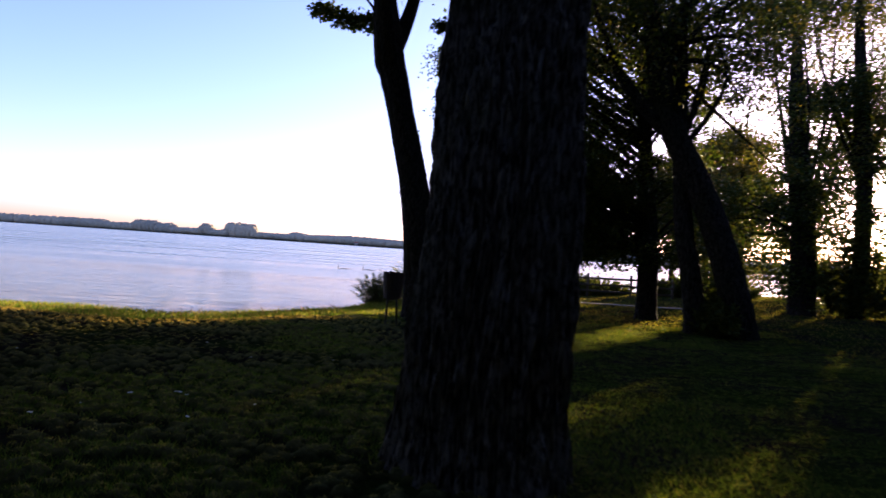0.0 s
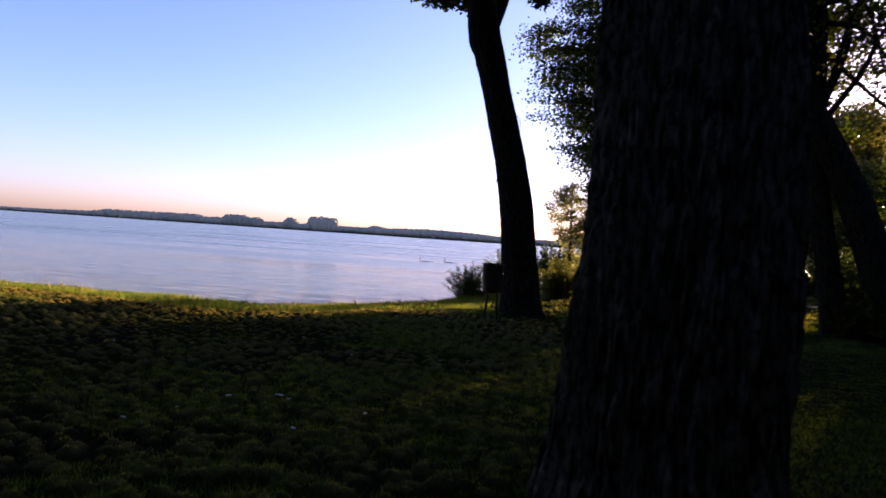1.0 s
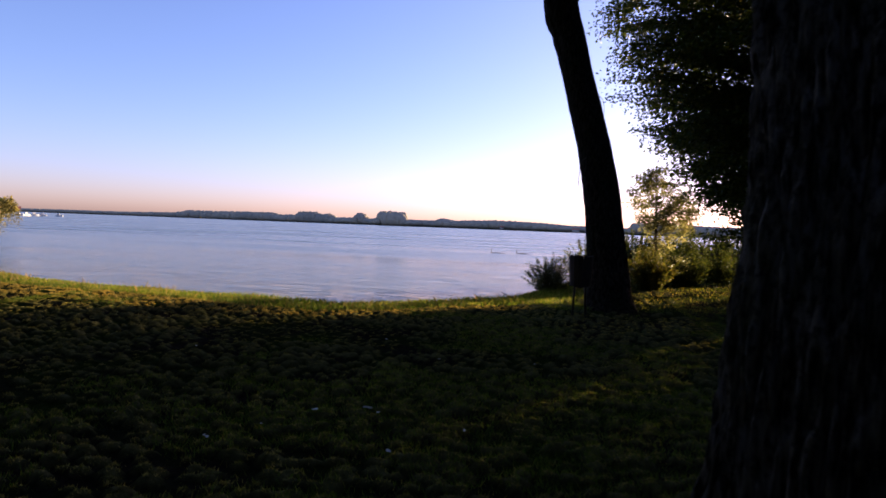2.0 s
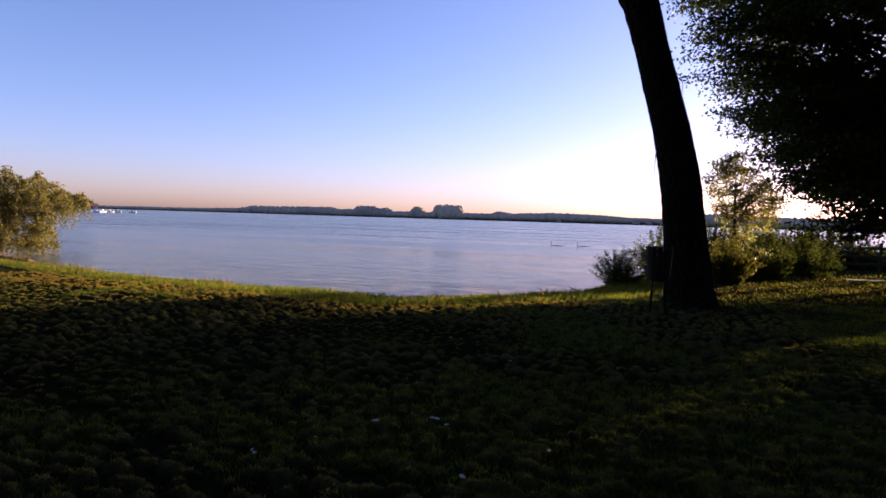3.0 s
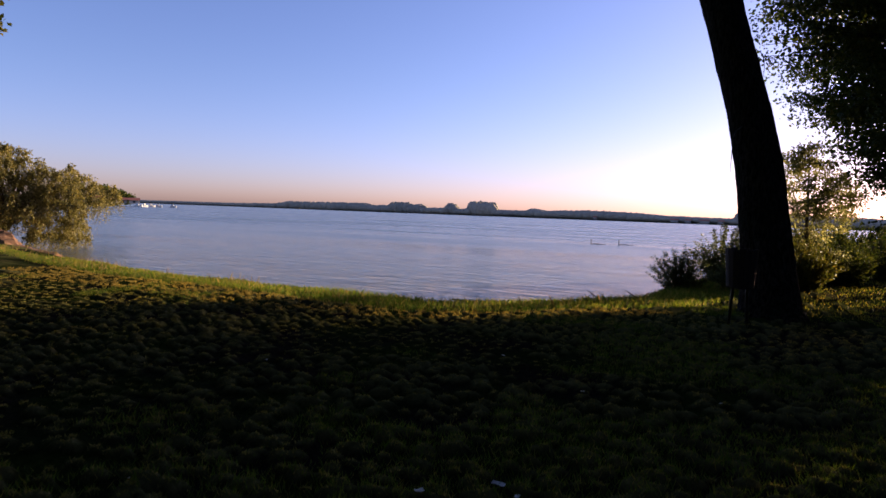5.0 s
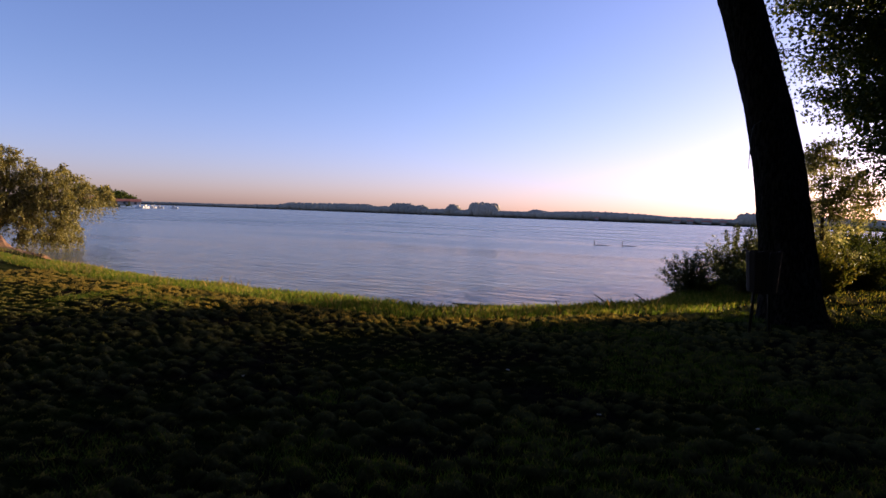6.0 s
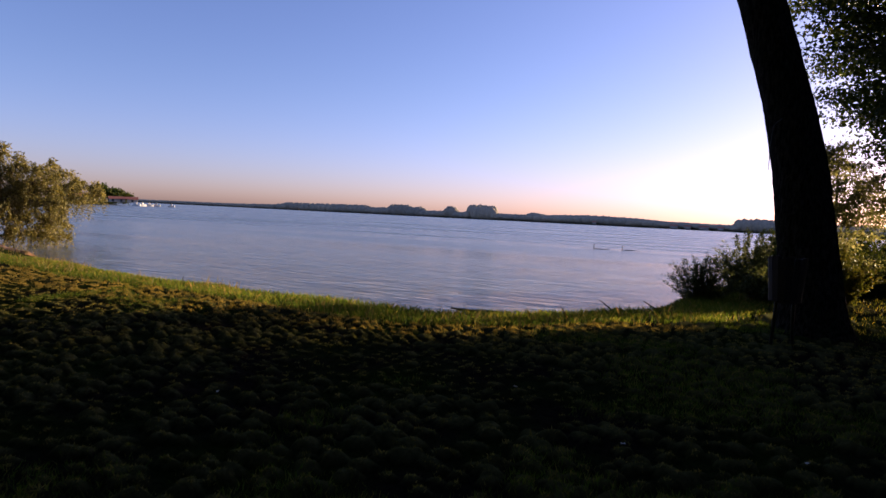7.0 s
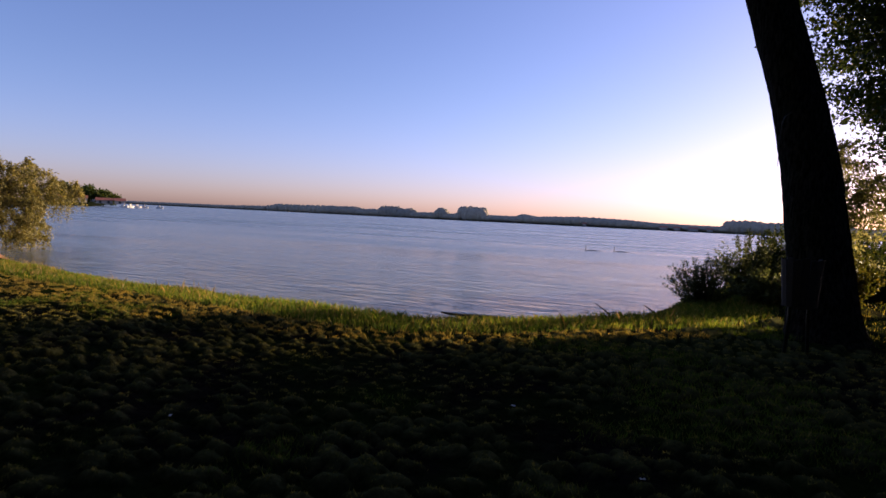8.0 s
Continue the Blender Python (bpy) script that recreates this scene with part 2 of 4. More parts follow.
def smooth_path(points, steps):
    """Points along a Catmull-Rom curve; each point may carry a radius as a fourth number."""
    p = np.array(points, dtype=float)
    p = np.vstack([2 * p[0] - p[1], p, 2 * p[-1] - p[-2]])
    made = []
    for i in range(1, len(p) - 2):
        for k in range(steps):
            t = k / steps
            made.append(0.5 * (2 * p[i] + (p[i + 1] - p[i - 1]) * t + (2 * p[i - 1] - 5 * p[i] + 4 * p[i + 1] - p[i + 2]) * t * t
                               + (3 * p[i] - p[i - 1] - 3 * p[i + 1] + p[i + 2]) * t ** 3))
    made.append(p[-2])
    return np.array(made)


def limb_mesh(name, pts, steps, segs, material, rough=0.06, ridge=0.0, ridges=26, seed=0.0):
    q = smooth_path(pts, steps)
    v, f = tube([tuple(a[:3]) for a in q], [a[3] for a in q], segs, rough, ridge, ridges, seed)
    return mesh_from(name, v, f, material, True)


def leaves_mesh(name, clumps, count, size, material, rng, droop=0.0, narrow=0.6, shell=0.55):
    """Many single leaves (rhombs folded along the midrib), gathered round clumps (x, y, z, rx, ry, rz)."""
    c = np.array(clumps, dtype=float)
    weight = (c[:, 3] * c[:, 4] * c[:, 5]) ** 0.66
    pick = rng.choice(len(c), count, p=weight / weight.sum())
    d = rng.normal(size=(count, 3))
    d /= np.linalg.norm(d, axis=1)[:, None]
    rad = shell + (1 - shell) * rng.random(count) ** 0.7
    rad *= 1 + np.clip(0.2 * rng.normal(size=count), -0.5, 0.2)
    place = c[pick, :3] + d * rad[:, None] * c[pick, 3:6]
    # twigs: pull leaves together into small sprays
    cell = 0.35 * np.mean(c[:, 3])
    spray = np.round(place / cell + rng.normal(size=place.shape) * 0.12) * cell
    place = place * 0.72 + spray * 0.28
    axis = rng.normal(size=(count, 3))
    axis[:, 2] -= droop
    axis /= np.linalg.norm(axis, axis=1)[:, None]
    side = np.cross(axis, rng.normal(size=(count, 3)))
    side /= np.linalg.norm(side, axis=1)[:, None]
    nrm = np.cross(axis, side)
    s = size * (0.6 + 0.8 * rng.random(count))[:, None]
    v = np.stack([place, place + axis * s * 0.45 + side * s * narrow * 0.5 + nrm * s * 0.08, place + axis * s,
                  place + axis * s * 0.45 - side * s * narrow * 0.5 + nrm * s * 0.08], axis=1).reshape(-1, 3)
    i = np.arange(count)[:, None] * 4
    return mesh_arrays(name, v, np.hstack([i, i + 1, i + 2, i + 3]), material)


def blades_mesh(name, xy, z, height, width, lean, material, rng, bent=True):
    """Grass blades: bent strips, or plain pointed ones for the shortest."""
    k = len(xy)
    a = rng.random(k) * 2 * np.pi
    side = np.stack([np.cos(a), np.sin(a), 0 * a], 1)
    b = rng.random(k) * 2 * np.pi
    off = np.stack([np.cos(b), np.sin(b), 0 * b], 1) * (lean * (0.3 + rng.random(k)) * height)[:, None]
    base = np.column_stack([xy, z - 0.01])
    up = np.array([0, 0, 1.0])
    mid = base + off * 0.35 + up * (height * 0.6)[:, None]
    tip = base + off + up * (height * np.where(lean > 1.2, 0.6, 1.0))[:, None]
    w = (side * width[:, None])
    if not bent:
        v = np.stack([base - w, base + w, tip], 1).reshape(-1, 3)
        return mesh_arrays(name, v, np.arange(k * 3).reshape(-1, 3), material)
    v = np.stack([base - w, base + w, mid + w * 0.7, tip, mid - w * 0.7], 1).reshape(-1, 3)
    i = np.arange(k)[:, None] * 5
    return mesh_arrays(name, v, np.hstack([i, i + 1, i + 2, i + 3, i + 4]), material)


# ---- the lie of the land ----
# top edge of the grassy bank, from far upstream round to the far downstream side
BANK = [(-2500, 2100), (-600, 520), (-262, 222), (-238, 196), (-220, 165), (-150, 92), (-80, 44), (-46, 25), (-32, 19.5), (-22.5, 17.0), (-17, 14.9),
        (-13, 13.9), (-11, 13.9), (-9, 13.5), (-7.4, 13.3), (-6, 13.3), (-5, 13.9), (-3.9, 14.8), (-2.7, 15.9), (-2.0, 17.6), (-1.6, 20.4), (-1.0, 23),
        (-0.2, 27), (1.5, 31), (10, 34), (20, 37), (60, 55), (300, 180), (2500, 900)]
FAR = [(-2600, 2050), (-1932, 1736), (-1415, 1685), (-871, 1342), (-549, 1178), (-374, 1087), (-174, 985), (-31, 900), (89, 845), (207, 773), (400, 693),
       (780, 600), (1600, 800), (2600, 1300)]


def signed(x, y, line, reach=None):
    """Distance from a polyline; positive to its left side as it runs."""
    best = np.full(x.shape, 1e18)
    sign = np.ones(x.shape)
    for (ax, ay), (bx, by) in zip(line, line[1:]):
        dx, dy = bx - ax, by - ay
        t = np.clip(((x - ax) * dx + (y - ay) * dy) / (dx * dx + dy * dy), 0, 1)
        ex, ey = x - ax - t * dx, y - ay - t * dy
        d = ex * ex + ey * ey
        s = np.where(dx * ey - dy * ex > 0, 1.0, -1.0)
        sign = np.where(d < best, s, sign)
        best = np.minimum(d, best)
    return np.sqrt(best) * sign


def step(a, b, v):
    t = np.clip((v - a) / (b - a), 0, 1)          # also runs downwards, where a > b
    return t * t * (3 - 2 * t)


def hash2(i, j):
    h = np.sin(i * 127.1 + j * 311.7) * 43758.5453
    return h - np.floor(h)


def value_noise(x, y):
    i, j = np.floor(x), np.floor(y)
    fx, fy = x - i, y - j
    fx, fy = fx * fx * (3 - 2 * fx), fy * fy * (3 - 2 * fy)
    return (hash2(i, j) * (1 - fx) + hash2(i + 1, j) * fx) * (1 - fy) + (hash2(i, j + 1) * (1 - fx) + hash2(i + 1, j + 1) * fx) * fy


CELL = 0.15


def mound_cell(i, j):
    """Centre, width and height of the tussock in a cell of the meadow (height 0: none)."""
    a, c, d, e = hash2(i, j), hash2(i + 57, j + 13), hash2(i + 11, j + 91), hash2(i + 201, j + 77)
    cx, cy = (i + 0.5 + 0.7 * (a - 0.5)) * CELL, (j + 0.5 + 0.7 * (c - 0.5)) * CELL
    worn = step(0.3, 0.55, value_noise(cx * 0.5 + 31, cy * 0.5 + 7))
    return cx, cy, 0.05 + 0.04 * d, np.where(e > 0.22, 0.036 + 0.055 * e * d, 0.0) * (0.5 + 0.5 * worn)


def mounds(x, y):
    x = x + 0.07 * (value_noise(x * 9, y * 9) - 0.5)
    y = y + 0.07 * (value_noise(x * 9 + 40, y * 9 + 17) - 0.5)
    i0, j0 = np.floor(x / CELL), np.floor(y / CELL)
    top = np.zeros(x.shape)
    for di in (-1, 0, 1):
        for dj in (-1, 0, 1):
            cx, cy, r, h = mound_cell(i0 + di, j0 + dj)
            q = ((x - cx) ** 2 * 0.7 + (y - cy) ** 2 * 1.3) / (r * r)
            top = np.maximum(top, h * np.clip(1 - q, 0, 1) ** 0.5)
    return top


def land(x, y, fine=True):
    """Height of the ground."""
    x, y = np.asarray(x, dtype=float), np.asarray(y, dtype=float)
    z = -0.28 * step(-0.5, 7, y) + 0.3 * step(4, 18, x) - 0.02 * step(-2, -8, x)
    z = z + 0.05 * (value_noise(x * 0.35 + 9, y * 0.35) - 0.5)
    near = (np.abs(x) < 40) & (np.abs(y) < 60)
    if fine:
        z = z + np.where(near, 0.03 * (value_noise(x * 11, y * 11 + 5) - 0.5) + mounds(x, y) * step(-0.8, -1.5, signed(x, y, BANK)) * step(1.8, 0.5, x), 0)
    s = signed(x, y, BANK)                      # over the river where positive
    s = s + 0.25 * (value_noise(x * 1.3, y * 1.3) - 0.5)
    f = signed(x, y, FAR)
    top = z
    z = np.where(s > 0, top + (-0.95 - top) * step(-0.3, 1.9, s) - 2.5 * step(1.5, 25, s), top - 0.04 * step(-1.2, 0, s))
    return np.where((f > -30) & (s > 0), -2.5 + 3.4 * step(-30, 12, f), z)


def spaced(lo, hi, fine, growth, limit):
    a = list(np.arange(lo, hi + fine / 2, fine))
    d = fine
    left, right = a[0], a[-1]
    low, high = [], []
    while left > -limit or right < limit:
        d *= growth
        left -= d
        right += d
        low.append(left)
        high.append(right)
    return np.array(low[::-1] + a + high)


gx, gy = spaced(-8.2, 0.8, 0.031, 1.08, 4400), spaced(3.6, 11.2, 0.031, 1.07, 4400)
X, Y = np.meshgrid(gx, gy)
Z = land(X, Y)
rows_n, cols_n = X.shape
idx = np.arange(rows_n * cols_n).reshape(rows_n, cols_n)
quads = np.stack([idx[:-1, :-1], idx[:-1, 1:], idx[1:, 1:], idx[1:, :-1]], -1).reshape(-1, 4)
# mask of the painted pale tops, by mound height
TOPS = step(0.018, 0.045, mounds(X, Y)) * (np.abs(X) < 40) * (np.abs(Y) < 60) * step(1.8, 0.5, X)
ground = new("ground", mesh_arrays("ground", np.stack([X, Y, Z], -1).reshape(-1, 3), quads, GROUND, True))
top_tone = ground.data.attributes.new("tussock", "FLOAT", "POINT")
top_tone.data.foreach_set("value", TOPS.ravel().astype(np.float32))
tagged(ground, "uneven trodden meadow with bare soil and moss sloping to a river", "ground", kind="structure")

wx, wy = spaced(-22, 1, 0.2, 1.12, 4400), spaced(14, 31, 0.085, 1.08, 4400)
WX, WY = np.meshgrid(wx, wy)
calm = step(36, 23, np.hypot(WX + 6, WY - 8))
WZ = calm * (0.011 * (value_noise(WX * 0.8 + 0.3 * WY, WY * 1.6) - 0.5) + 0.009 * (value_noise(WX * 1.9 + 7, WY * 3.4 - 0.5 * WX) - 0.5) + 0.006 * (value_noise(WX * 0.2, WY * 0.5 + 3) - 0.5))
idx = np.arange(WX.size).reshape(WX.shape)
quads = np.stack([idx[:-1, :-1], idx[:-1, 1:], idx[1:, 1:], idx[1:, :-1]], -1).reshape(-1, 4)
water = new("water", mesh_arrays("water", np.stack([WX, WY, WZ + WATER], -1).reshape(-1, 3), quads, RIVER, True))
tagged(water, "wide calm river with fine ripples reflecting the evening sky", "river", kind="structure")


def at_ground(x, y):
    return float(land(np.array([x]), np.array([y]), False)[0])


# ---- trees ----
def tree(name, x, y, trunk, limbs, clumps, count, leaf, label, bark=BARK, leaf_mat=LEAF, seed=1, segs=24, steps=8, ridge=0.0, ridges=26, droop=0.2, narrow=0.7, z=None, shell=0.45):
    """A tree with a trunk, limbs and a crown of single leaves; trunk and limbs are (x, y, z, radius) from the foot."""
    rng = np.random.default_rng(seed)
    g = at_ground(x, y) if z is None else z
    t = empty(name, x, y, g)
    part("trunk", limb_mesh("trunk", trunk, steps, segs, bark, 0.07, ridge, ridges, seed=seed * 3.1), t)
    for pts in limbs:
        part("limb", limb_mesh("limb", pts, 5, 9, bark, 0.08, 0.0, seed=seed + len(pts)), t)
    part("crown", leaves_mesh("crown", clumps, count, leaf, leaf_mat, rng, droop, narrow, shell), t)
    return tagged(t, label, "tree")


def clump_cloud(rng, centre, radii, count, size, low=None, rise=0.0, edge=0.0):
    """Uneven clumps spread over the shell of an ellipsoid."""
    made = []
    while len(made) < count:
        d = rng.normal(size=3)
        d /= np.linalg.norm(d)
        k = 0.35 + 0.65 * rng.random() ** 0.5
        p = np.array(centre) + d * k * np.array(radii)
        if low is not None and p[2] < low + rise * max(0.0, edge - p[0]):
            continue
        s = size * (0.55 + 0.9 * rng.random())
        made.append((*p, s * 1.25, s * 1.25, s * 0.75))
    return made


def limbs_to(rng, fork, clumps, count, radius):
    made = []
    for i in rng.choice(len(clumps), count, replace=False):
        c = np.array(clumps[i][:3])
        f = np.array(fork) + rng.normal(size=3) * (0.05, 0.05, 0.35)
        m = (f + c) / 2 + np.array((0, 0, 0.25)) + rng.normal(size=3) * 0.25
        made.append([(*f, radius), (*m, radius * 0.55), (*c, radius * 0.18)])
    return made


rng = np.random.default_rng(11)

# the great poplar beside the path; its crown begins above
cl = clump_cloud(rng, (0.0, -0.6, 11.0), (7.5, 7.0, 4.2), 110, 1.3, 7.4)
tree("poplar_tree", 0.36, 4.78,
     [(0.0, 0, -0.25, 0.79), (0.0, 0, 0.0, 0.705), (0.0, 0, 0.35, 0.63), (0.015, 0, 0.7, 0.6), (0.05, 0, 1.3, 0.59), (0.09, 0.05, 1.9, 0.572), (0.1, 0.16, 2.6, 0.55), (0.1, 0.3, 3.5, 0.535), (0.16, 0.42, 4.9, 0.5), (0.3, 0.5, 7, 0.42), (0.4, 0.6, 11, 0.2)],
     limbs_to(rng, (0.28, 0.5, 6.8), cl, 10, 0.17), cl, 4500, 0.4,
     "thick old poplar with deeply furrowed dark bark", seed=2, segs=330, steps=30, ridge=0.05, ridges=72, bark=BARK_OLD)

# the leaning poplar by the bank
cl = clump_cloud(rng, (-2.3, 1.8, 13.4), (5.5, 5.0, 4.0), 60, 1.15, 9.6) + [(-1.97, 2.03, 8.0, 0.6, 0.5, 0.3), (-2.67, 2.03, 8.05, 0.55, 0.5, 0.27), (-3.27, 1.93, 8.2, 0.5, 0.5, 0.22), (0.03, 1.93, 8.0, 0.35, 0.3, 0.22)]
fringe = cl[-4:]
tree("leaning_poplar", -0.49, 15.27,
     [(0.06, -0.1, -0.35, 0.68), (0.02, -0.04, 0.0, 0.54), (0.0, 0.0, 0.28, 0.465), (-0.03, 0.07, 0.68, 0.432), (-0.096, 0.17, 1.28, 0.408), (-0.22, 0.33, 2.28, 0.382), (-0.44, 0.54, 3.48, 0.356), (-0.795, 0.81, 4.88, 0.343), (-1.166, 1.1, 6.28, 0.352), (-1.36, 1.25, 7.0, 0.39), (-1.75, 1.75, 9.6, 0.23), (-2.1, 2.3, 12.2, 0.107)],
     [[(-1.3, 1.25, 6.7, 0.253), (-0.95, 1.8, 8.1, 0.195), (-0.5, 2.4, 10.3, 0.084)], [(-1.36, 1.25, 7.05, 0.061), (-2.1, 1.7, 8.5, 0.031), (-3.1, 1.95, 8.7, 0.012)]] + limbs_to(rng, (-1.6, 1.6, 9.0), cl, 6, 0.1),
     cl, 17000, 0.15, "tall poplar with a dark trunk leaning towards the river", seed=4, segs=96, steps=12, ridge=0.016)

leaner = bpy.data.objects["leaning_poplar"]
part("hanging_foliage", leaves_mesh("hanging_foliage", fringe, 1500, 0.13, LEAF, np.random.default_rng(41), 0.3, 0.65, 0.15), leaner)
# unseen canopy added overhead to keep sky light off the ground below
crown = clump_cloud(np.random.default_rng(42), (-0.2, -3.4, 12.0), (6.6, 3.6, 2.2), 120, 1.1)
part("canopy_screen", leaves_mesh("canopy_screen", crown, 18000, 0.36, LEAF, np.random.default_rng(43), 0.3, 0.65, 0.2), leaner)
part("broken_twig", limb_mesh("broken_twig", [(-0.6, -0.05, 3.25, 0.014), (-0.71, -0.15, 3.12, 0.009), (-0.74, -0.17, 2.8, 0.007), (-0.745, -0.17, 2.45, 0.004)], 4, 6, DEADWOOD, 0.2), leaner, "thin dead twig hanging down the bark")
part("thin_shoot", limb_mesh("thin_shoot", [(-0.42, 0.5, 4.7, 0.009), (-0.31, 0.46, 4.58, 0.007), (-0.27, 0.45, 4.35, 0.006), (-0.29, 0.45, 4.1, 0.003)], 4, 6, BARK_WILLOW, 0.2), leaner, "thin pale shoot bending down")

# the broad tree whose low crown hangs over the meadow
def layered_boughs(r, centre, radii, count, stem, low, rise, edge, open_side=-1.7):
    """Limbs that leave the stem, arch outwards and droop, with flat sprays of leaves along their outer half."""
    limbs, sprays = [], []
    while len(limbs) < count:
        d = r.normal(size=3)
        d /= np.linalg.norm(d)
        tip = np.array(centre) + d * (0.62 + 0.4 * r.random() ** 0.6) * np.array(radii)
        if tip[2] < low + rise * max(0.0, edge - tip[0]) or tip[0] > open_side and r.random() < 0.6:
            continue
        far = math.hypot(tip[0] - stem[0], tip[1] - stem[1])
        root = np.array((stem[0], stem[1], min(max(tip[2] - 0.35 * far - 0.6 * r.random(), 1.9), 9.5)))
        bow = root * 0.45 + tip * 0.55 + (0, 0, 0.22 * far + 0.3 * r.normal())
        limbs.append([(*root, 0.05), (*(root * 0.25 + bow * 0.5 + tip * 0.25), 0.026), (*tip, 0.006)])
        n = 5 + int(far * 1.5)
        for k in range(n):
            t = 0.38 + 0.64 * (k + 0.6 * r.random()) / n
            q = root * (1 - t) ** 2 + 2 * bow * t * (1 - t) + tip * t * t
            w = (0.3 + 0.34 * math.sin(min(1.0, 1.15 - 0.75 * abs(t - 0.65)) * 1.5)) * (0.7 + 0.6 * r.random())
            q = q + np.array((0.22, 0.22, 0.07)) * r.normal(size=3) - (0, 0, 0.12 * r.random())
            sprays.append((*q, w, w, w * 0.42))
    return limbs, sprays


boughs, sprays = layered_boughs(np.random.default_rng(61), (-2.3, 2.5, 6.8), (5.1, 4.9, 6.3), 170, (-0.15, 0.2), 1.6, 1.7, -3.8)
reaching, more = layered_boughs(np.random.default_rng(68), (-5.6, 1.6, 6.2), (1.5, 1.5, 1.9), 20, (-1.6, 0.9), 4.3, 1.6, -6.2)
curtain, drapes = layered_boughs(np.random.default_rng(75), (-3.1, 1.6, 3.4), (2.0, 2.0, 2.3), 70, (-0.6, 0.4), 1.25, 1.9, -3.5)
hanging, fringe = layered_boughs(np.random.default_rng(76), (-0.6, 0.5, 3.3), (3.4, 2.8, 1.8), 14, (-0.1, 0.1), 1.75, 0.9, -2.4, 9.0)
core = clump_cloud(np.random.default_rng(74), (-3.3, 2.0, 6.2), (2.1, 2.4, 3.9), 120, 0.62, 2.6) + clump_cloud(np.random.default_rng(77), (-2.7, 1.7, 3.1), (1.3, 1.5, 1.5), 34, 0.5, 1.9)
# the second cloud is added to block a sunbeam onto the meadow
low = clump_cloud(np.random.default_rng(72), (-0.9, 0.2, 2.3), (1.6, 2.0, 1.2), 12, 0.4, 1.3) + clump_cloud(np.random.default_rng(78), (1.7, 0.4, 2.0), (1.5, 2.0, 1.0), 46, 0.42, 1.2)
maple = tree("maple_tree", 6.3, 19.0, [(0, 0, -0.2, 0.42), (0, 0, 0.3, 0.33), (-0.04, 0.02, 2.0, 0.3), (-0.2, 0.2, 4.5, 0.24), (-0.4, 0.8, 8.5, 0.1)],
             boughs + reaching + curtain + hanging + [[(-0.1, 0.15, 3.0, 0.09), (-3.2, 0.9, 5.4, 0.05), (-6.2, 1.6, 6.6, 0.012)]], sprays + more + drapes + fringe, 172000, 0.092,
             "broad tree with dense dark hanging foliage", seed=6, segs=24, shell=0.1, droop=0.5)
upper = clump_cloud(np.random.default_rng(79), (0.3, 1.2, 7.6), (2.7, 2.6, 3.3), 74, 0.55, 3.9)
part("upper_foliage", leaves_mesh("upper_foliage", upper, 10000, 0.115, LEAF, np.random.default_rng(80), 0.4, 0.62, 0.1), maple)
part("low_foliage", leaves_mesh("low_foliage", low, 6000, 0.11, LEAF, np.random.default_rng(73), 0.4, 0.6, 0.1), maple, "low boughs drooping round the trunk, some added for shade")
part("inner_foliage", leaves_mesh("inner_foliage", core, 15000, 0.125, LEAF, np.random.default_rng(66), 0.3, 0.65, 0.1), maple)

# the two trunks that stand together and cross
cl = clump_cloud(rng, (-1.8, 1.0, 9.6), (4.4, 4.0, 4.0), 70, 0.95, 4.6) + clump_cloud(rng, (0.6, 1.6, 5.0), (1.6, 1.2, 2.6), 14, 0.6)
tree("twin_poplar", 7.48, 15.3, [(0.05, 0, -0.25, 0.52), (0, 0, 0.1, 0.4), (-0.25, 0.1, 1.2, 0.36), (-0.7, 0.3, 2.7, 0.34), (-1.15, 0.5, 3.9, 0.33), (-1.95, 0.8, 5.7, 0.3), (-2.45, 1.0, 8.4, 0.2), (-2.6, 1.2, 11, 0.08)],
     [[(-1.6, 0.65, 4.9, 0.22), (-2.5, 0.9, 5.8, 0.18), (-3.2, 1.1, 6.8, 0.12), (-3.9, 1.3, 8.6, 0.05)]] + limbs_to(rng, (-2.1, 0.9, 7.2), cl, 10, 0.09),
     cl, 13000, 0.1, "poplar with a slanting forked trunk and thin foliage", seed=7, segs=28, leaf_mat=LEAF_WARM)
cl = clump_cloud(rng, (-0.6, 0.8, 8.0), (2.6, 2.4, 3.2), 34, 0.8, 3.6)
tree("poplar_tree", 6.55, 15.9, [(0.02, 0, -0.2, 0.4), (0, 0, 0.2, 0.3), (-0.15, 0.05, 1.4, 0.26), (-0.42, 0.1, 2.8, 0.235), (-0.6, 0.2, 5.0, 0.18), (-0.7, 0.4, 9, 0.08)],
     limbs_to(rng, (-0.55, 0.2, 5.0), cl, 8, 0.08), cl, 8000, 0.11, "dark upright poplar beside the slanting trunk", seed=8, segs=24)
# the dense tree and the slender tree further along
# clumps at (-1.35, 1.65) are added to stop a sunbeam onto the meadow
cl = clump_cloud(rng, (0.7, -0.1, 4.8), (2.3, 2.0, 4.6), 76, 0.7, 0.4) + clump_cloud(rng, (-1.35, 1.65, 3.9), (1.4, 1.4, 1.35), 28, 0.44, 2.72) + clump_cloud(rng, (0.0, 0.2, 10.4), (2.7, 2.4, 3.0), 40, 0.75)
sun_screen = clump_cloud(np.random.default_rng(69), (-1.35, 1.65, 3.55), (1.5, 1.5, 0.5), 14, 0.34)
column = clump_cloud(np.random.default_rng(70), (0.0, 0.0, 3.4), (1.4, 1.3, 3.3), 62, 0.46, 0.3)
